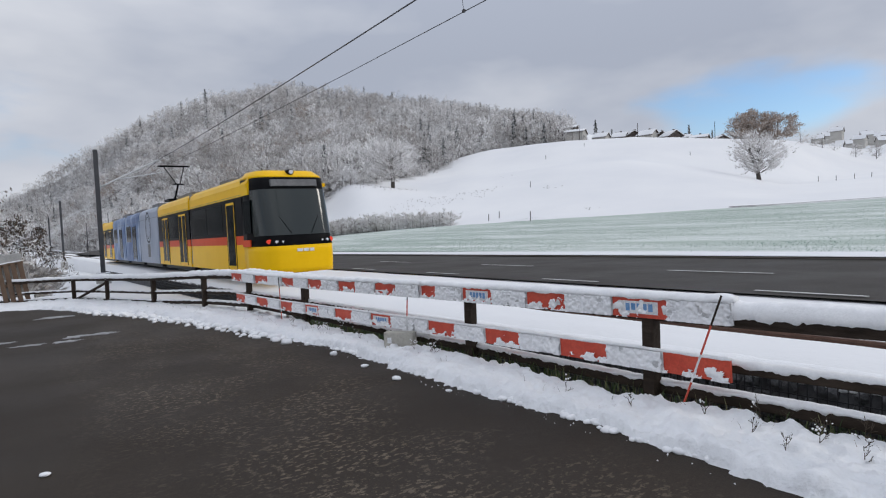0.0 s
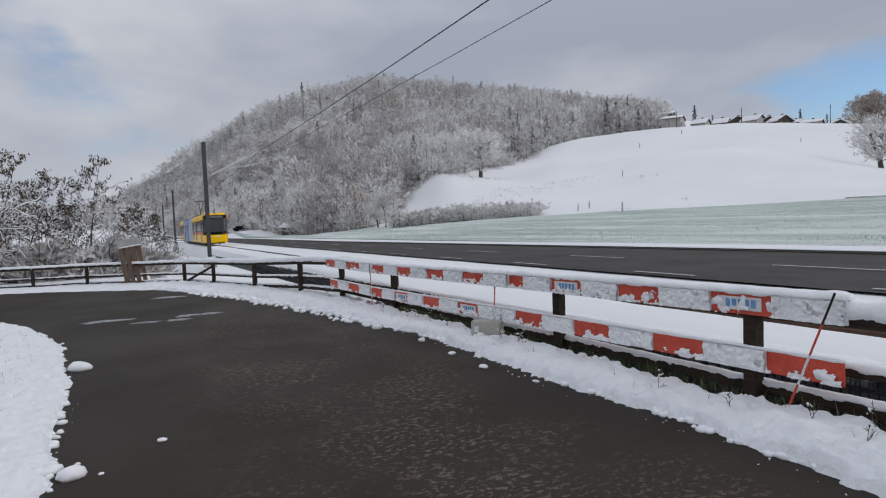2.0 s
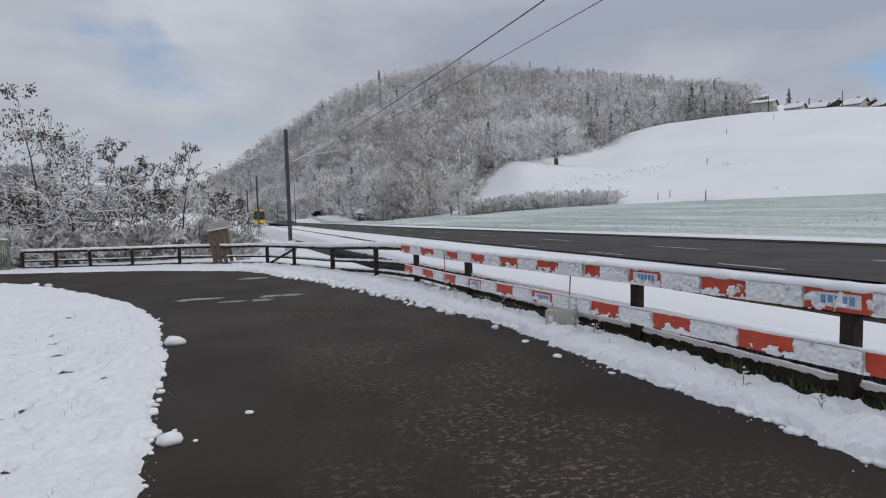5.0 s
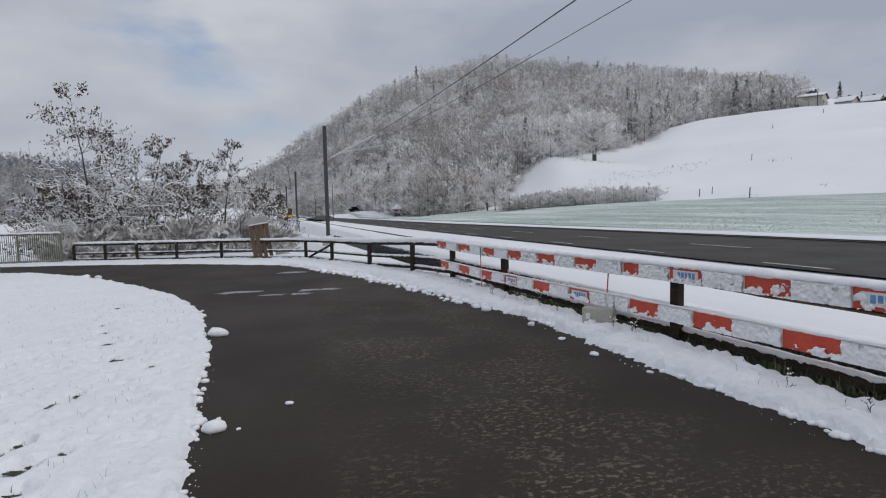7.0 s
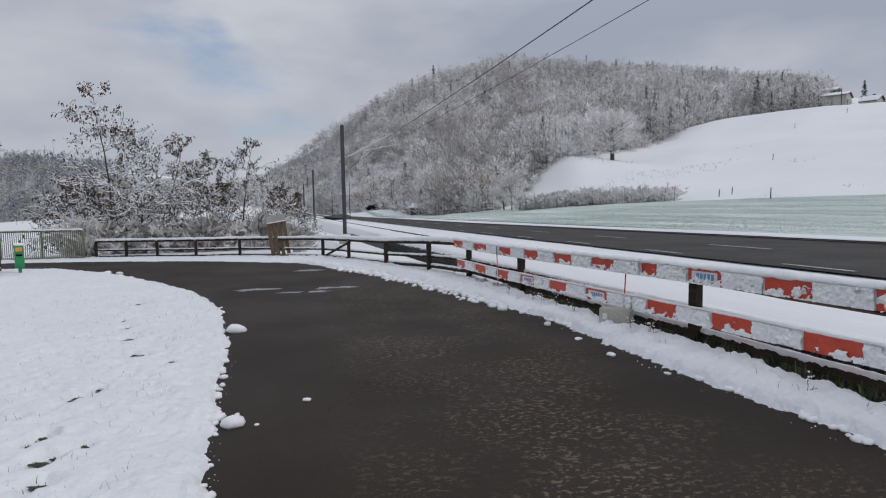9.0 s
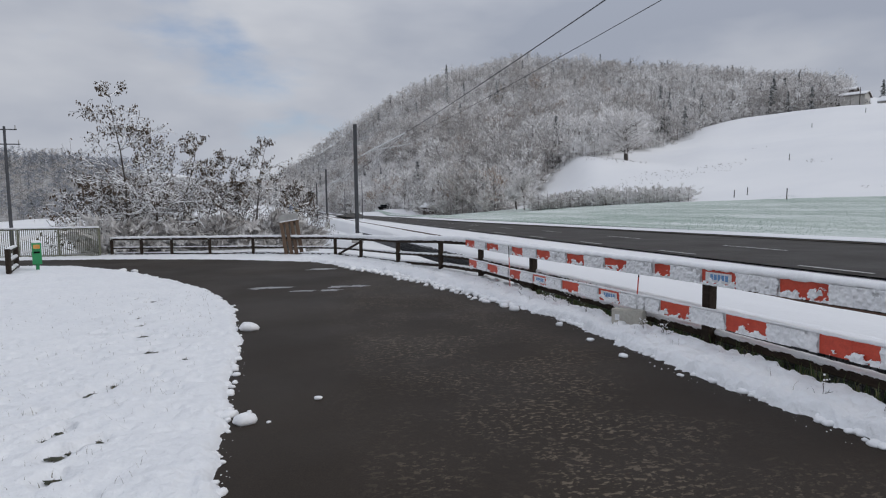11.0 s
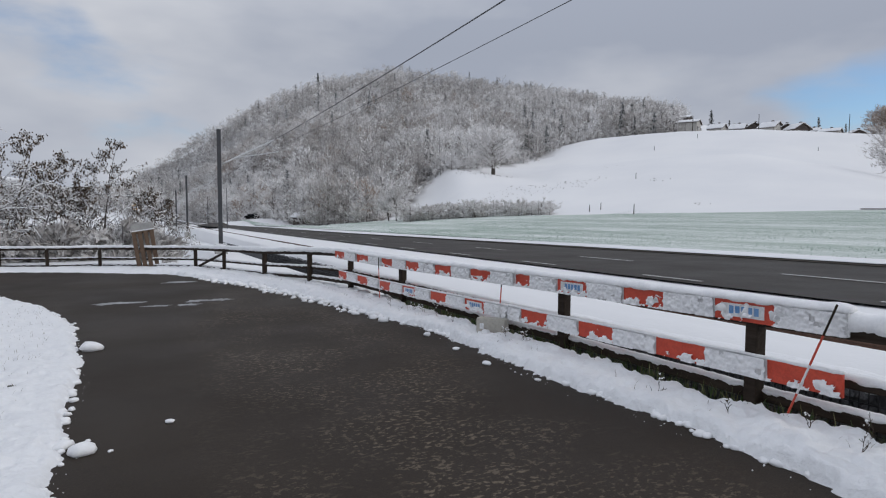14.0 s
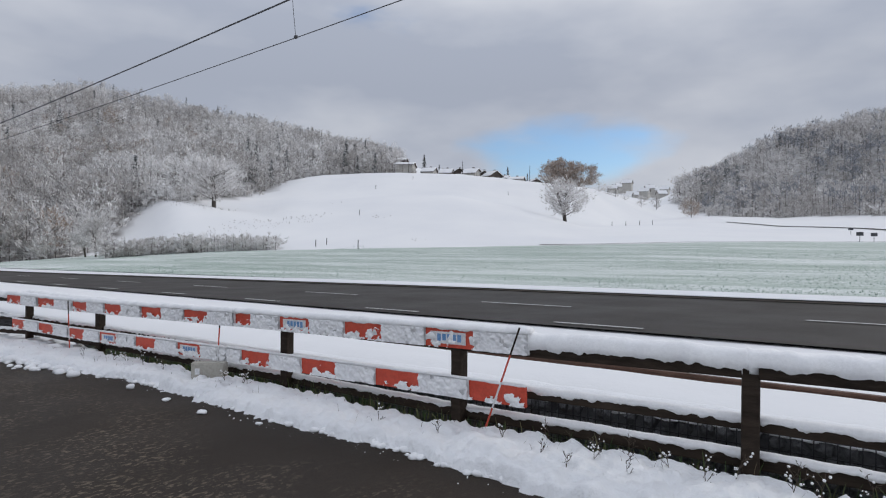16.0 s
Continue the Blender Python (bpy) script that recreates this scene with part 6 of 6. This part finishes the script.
LUMPS = [(3.42, 9.99, 0.12), (3.42, 9.46, 0.10), (3.27, 11.75, 0.13), (3.34, 11.35, 0.09), (3.53, 7.9, 0.06), (3.48, 6.86, 0.055), (3.41, 5.96, 0.058), (3.53, 5.09, 0.036), (3.38, 10.5, 0.09), (3.10, 12.6, 0.10), (3.0, 13.0, 0.09),
         (2.86, 13.9, 0.11), (2.70, 14.5, 0.12), (2.62, 15.2, 0.10), (2.45, 15.9, 0.12), (2.3, 16.5, 0.13), (2.0, 17.2, 0.12), (3.05, 12.2, 0.07), (2.75, 13.5, 0.06), (1.7, 17.9, 0.12), (1.5, 18.7, 0.12),
         (-0.80, 9.07, 0.135), (-0.52, 4.88, 0.095), (-0.66, 5.08, 0.08), (-0.50, 5.16, 0.022), (-0.33, 4.84, 0.022), (0.07, 5.36, 0.045), (-5.6, 21.0, 0.13), (-5.1, 20.5, 0.12)]
for k, (lx, ly, ls) in enumerate(LUMPS):
    clump(lx, ly, ls, k + 1, 0.45 if ls < 0.06 else 0.72)


def edge_lumps():
    """Lumps and crumbs of snow, pressed together along the edges of the path."""
    rng = np.random.default_rng(78)
    forms = []
    for k in range(8):
        bm = clod(rng, 1.0, 0.75, 7)
        bm.verts.ensure_lookup_table()
        forms.append((np.array([v.co[:] for v in bm.verts]), np.array([[v.index for v in f.verts] for f in bm.faces])))
        bm.free()
    V, F, count = [], [], 0
    for poly, sign, shift, n in ((EDGE_R[1:12], 1, 0.10, 520), (EDGE_L[1:11], -1, 0.02, 420)):
        lens = np.array([math.hypot(b[0] - a[0], b[1] - a[1]) for a, b in zip(poly, poly[1:])])
        for _ in range(n):
            i = rng.choice(len(lens), p=lens / lens.sum())
            (ax, ay), (bx, by) = poly[i], poly[i + 1]
            t = rng.random()
            nx, ny = (by - ay) / lens[i], -(bx - ax) / lens[i]
            far = ay > 9.5 and sign > 0
            s = shift + 0.05 + rng.normal(0, 0.05) - (abs(rng.normal(0, 0.16)) if far else 0)
            x, y = ax + (bx - ax) * t + sign * nx * s, ay + (by - ay) * t + sign * ny * s
            r = rng.uniform(0.018, 0.05) * (1.5 if far else 1.0)
            v, f = forms[rng.integers(8)]
            a = rng.uniform(0, 6.28)
            rot = np.array([[math.cos(a), -math.sin(a), 0], [math.sin(a), math.cos(a), 0], [0, 0, 1]])
            V.append(v @ rot.T * r + np.array([x, y, float(path_z(x, y)) + 0.2 * r]))
            F.append(f + count)
            count += len(v)
    tagged(arrays("edge_snow", np.concatenate(V), np.concatenate(F), SNOW_CLOD, smooth=True), "lumps of snow pressed together along the path's edges", "snow", kind="stuff")


edge_lumps()


def edge_crumbs():
    """Countless crumbs of snow along the edges of the path."""
    rng = np.random.default_rng(77)
    V, F = [], []
    for _ in range(160):
        poly = EDGE_R[1:11] if rng.random() < 0.6 else EDGE_L[1:7]
        i = rng.integers(len(poly) - 1)
        (ax, ay), (bx, by) = poly[i], poly[i + 1]
        t = rng.random()
        nx, ny = by - ay, -(bx - ax)
        q = math.hypot(nx, ny)
        s = -abs(rng.normal(0, 0.10)) + 0.05 if poly[0] == EDGE_R[1] else abs(rng.normal(0, 0.07)) - 0.05
        x, y = ax + (bx - ax) * t + nx / q * s, ay + (by - ay) * t + ny / q * s
        r = 0.004 + 0.010 * rng.random() ** 3
        z = float(path_z(x, y))
        b = len(V)
        V += [(x - r, y, z), (x, y - r * 0.8, z), (x + r, y, z), (x, y + r * 0.8, z), (x + r * 0.1, y, z + r * 0.9)]
        F += [[b, b + 1, b + 4], [b + 1, b + 2, b + 4], [b + 2, b + 3, b + 4], [b + 3, b, b + 4]]
    tagged(arrays("snow_crumbs", V, F, SNOW_CLOD), "crumbs of snow along the path's edges", "snow", kind="stuff")


edge_crumbs()
STRAW = islands("dry_stalks", [(0.0, (0.05, 0.04, 0.03)), (0.6, (0.14, 0.11, 0.07)), (1.0, (0.25, 0.21, 0.14))])
GRASS = islands("green_blades", [(0.0, (0.03, 0.06, 0.02)), (0.6, (0.07, 0.11, 0.04)), (1.0, (0.20, 0.19, 0.10))])


def blades(name, n, place, h, mat, label, seed, w=0.004):
    rng = np.random.default_rng(seed)
    V, F = [], []
    for _ in range(n):
        x, y, z = place(rng)
        a, L = rng.uniform(0, 6.28), h * rng.uniform(0.4, 1.3)
        lean = rng.uniform(0.1, 0.7)
        dx, dy = math.cos(a), math.sin(a)
        b = len(V)
        for k in range(4):
            t = k / 3
            ww = w * (1 - 0.8 * t)
            px, py, pz = x + dx * lean * L * t * t, y + dy * lean * L * t * t, z + L * t * (1 - 0.3 * lean * t)
            V += [(px - dy * ww, py + dx * ww, pz), (px + dy * ww, py - dx * ww, pz)]
        for k in range(3):
            F.append([b + 2 * k, b + 2 * k + 1, b + 2 * k + 3, b + 2 * k + 2])
    tagged(arrays(name, V, F, mat), label, "grass", kind="stuff")


def on_lawn(rng):
    y = rng.uniform(2.5, 14)
    x = -0.9 - 0.02 * y ** 1.4 - abs(rng.normal(0, 2.0))
    return x, y, float(path_z(x, y)) + 0.05


def at_ditch(rng):
    y = rng.uniform(-1.0, 12)
    x = fence_x(y) + rng.uniform(-0.12, 0.45)
    return x, y, float(min(path_z(x, y), land(x, y) + 0.06))


def on_verge(rng):
    y = rng.uniform(0.5, 20)
    x = fence_x(y) - rng.uniform(0.1, 0.75)
    return x, y, float(path_z(x, y)) + 0.05


blades("lawn_grass", 1300, on_lawn, 0.07, STRAW, "thin grass tips sticking out of the snow", 1, 0.0020)
def in_hollows(rng):
    x, y, r = HOLLOWS[rng.integers(len(HOLLOWS))]
    x, y = x + rng.normal(0, 0.35 * r), y + rng.normal(0, 0.4 * r)
    return x, y, float(path_z(x, y)) + 0.035


blades("hollow_grass", 300, in_hollows, 0.035, STRAW, "dark flattened grass in the trodden hollows", 5, 0.004)
blades("ditch_grass", 1900, at_ditch, 0.15, GRASS, "green and dry grass in the ditch under the fence", 2, 0.006)
blades("verge_stalks", 230, on_verge, 0.11, STRAW, "dry stalks sticking out of the snow along the fence", 3, 0.003)


WEED = islands("dead_weed_stems", [(0.0, (0.035, 0.026, 0.02)), (1.0, (0.09, 0.068, 0.05))])


def weeds():
    """Branching dry weeds with blobs of snow by the fence."""
    rng = np.random.default_rng(15)
    for k, (x, y, h) in enumerate(((4.35, 2.75, 0.20), (4.3, 1.9, 0.24), (4.35, 1.35, 0.26), (4.45, 0.95, 0.28), (4.4, 0.6, 0.3), (4.1, 4.0, 0.2), (4.25, 6.4, 0.28), (4.3, 6.6, 0.24), (4.5, 0.2, 0.3), (4.2, 2.3, 0.18), (4.1, 9.8, 0.25), (3.95, 10.6, 0.3), (4.2, 1.6, 0.22), (4.3, 1.1, 0.24), (4.05, 2.0, 0.18), (4.48, 1.7, 0.25), (4.5, 2.4, 0.22), (4.15, 3.3, 0.2), (4.25, 6.9, 0.26), (4.2, 8.4, 0.26), (4.22, 9.1, 0.28), (4.15, 9.5, 0.24), (4.38, 0.45, 0.26))):
        w = thing("dry_weed", pose(x, y, float(path_z(x, y)) + 0.085), "dry branching weed with blobs of snow", "weed", "dry weeds")
        rise = Vector((0, 0, 0.27))
        segs = [(a + rise, b + rise, ra, rb, lev) for a, b, ra, rb, lev in skeleton(rng, h * 0.75, 0.7, 2, 1, 0.3, 0.1, 0.003)]
        V, F = branch_mesh(segs, 0.0020)
        arrays("stem", V, F, WEED, w)
        bm = bmesh.new()
        for a, b, ra, rb, lev in segs:
            if lev == 2 and rng.random() < 0.3:
                bmesh.ops.create_icosphere(bm, subdivisions=1, radius=rng.uniform(0.005, 0.012), matrix=Matrix.Translation(b))
        tagged(part("snow_dusting", bm, SNOW_CLOD, w, "blobs of snow", True), "blobs of snow", kind="stuff")


weeds()
SOIL = mottled("bare_soil", [(0.3, (0.03, 0.032, 0.022)), (0.7, (0.06, 0.065, 0.04))], 20, 0.9)


def prints():
    """Hollows where grass and soil show through the snow of the lawn."""
    rng = np.random.default_rng(31)
    for x, y, hr in HOLLOWS:
        r = hr * 0.62
        bm = bmesh.new()
        vs = []
        for k in range(14):
            a = 2 * math.pi * k / 14
            q = r * rng.uniform(0.55, 1.2)
            vs.append(bm.verts.new((q * 1.5 * math.cos(a), q * 0.7 * math.sin(a), rng.uniform(-0.004, 0.004))))
        c = bm.verts.new((0, 0, 0.012))
        for k in range(14):
            bm.faces.new((vs[k], vs[(k + 1) % 14], c))
        ob = part("bare_patch", bm, SOIL)
        ob.matrix_world = pose(x, y, float(path_z(x, y)) + 0.047, 0, 0, rng.uniform(0, 180))
        tagged(ob, "patch of bare soil and grass in the snow", "bare patch", "bare patches", "structure")


prints()

SLUSH = mottled("thin_slush", [(0.35, (0.10, 0.10, 0.105)), (0.65, (0.34, 0.345, 0.36))], 2.5, 0.35, bump_by=0.1, stretch=(0.4, 2.0, 1))


def slush():
    rng = np.random.default_rng(8)
    for x, y, w, d in ((-0.95, 14.4, 0.35, 0.30), (-0.53, 14.36, 0.40, 0.22), (-0.01, 13.5, 0.35, 0.18), (0.57, 13.4, 0.28, 0.20), (0.75, 14.0, 0.30, 0.25), (1.2, 13.95, 0.35, 0.22), (0.6, 19.0, 0.6, 0.3)):
        n = 28
        V = [(x, y, float(path_z(x, y)) + 0.006)]
        for k in range(n):
            a = 2 * math.pi * k / n
            q = rng.uniform(0.45, 1.1)
            px, py = x + w * q * math.cos(a), y + d * q * math.sin(a)
            V.append((px, py, float(path_z(px, py)) + 0.005))
        tagged(arrays("slush_patch", V, [[0, 1 + k, 1 + (k + 1) % n] for k in range(n)], SLUSH), "thin film of wet slush on the asphalt", "slush", "slush patches", "structure")


slush()


def crop_shoots():
    """Rows of green shoots and snow crumbs in the near part of the field."""
    rng = np.random.default_rng(55)
    n = 90000
    x = road_far(10) + 1.9 + 48 * rng.random(n)
    y = rng.uniform(-12, 75, n)
    x = np.round(x / 0.24) * 0.24 + rng.normal(0, 0.04, n)
    keep = fbm(x / 3.0, y / 7.0, 91) + rng.normal(0, 0.08, n) > 0.47
    x, y = x[keep], y[keep]
    n = len(x)
    z = np.maximum(land(x, y), track_z(x, y)) + 0.04
    a = rng.random(n) * 6.283
    h = rng.uniform(0.03, 0.08, n)
    w = rng.uniform(0.015, 0.035, n)
    V = np.stack([np.stack([x - w * np.cos(a), y - w * np.sin(a), z], 1), np.stack([x + w * np.cos(a), y + w * np.sin(a), z], 1), np.stack([x + rng.normal(0, 0.03, n), y + rng.normal(0, 0.03, n), z + h], 1)], 1).reshape(-1, 3)
    tagged(arrays("crop_shoots", V, np.arange(3 * n).reshape(-1, 3), SHOOTS), "green shoots of winter crop through the snow", "crop", kind="stuff")


SHOOTS = islands("green_shoots", [(0.0, (0.22, 0.32, 0.26)), (0.5, (0.33, 0.43, 0.37)), (0.8, (0.50, 0.57, 0.53)), (1.0, (0.8, 0.81, 0.82))])
crop_shoots()

motions()
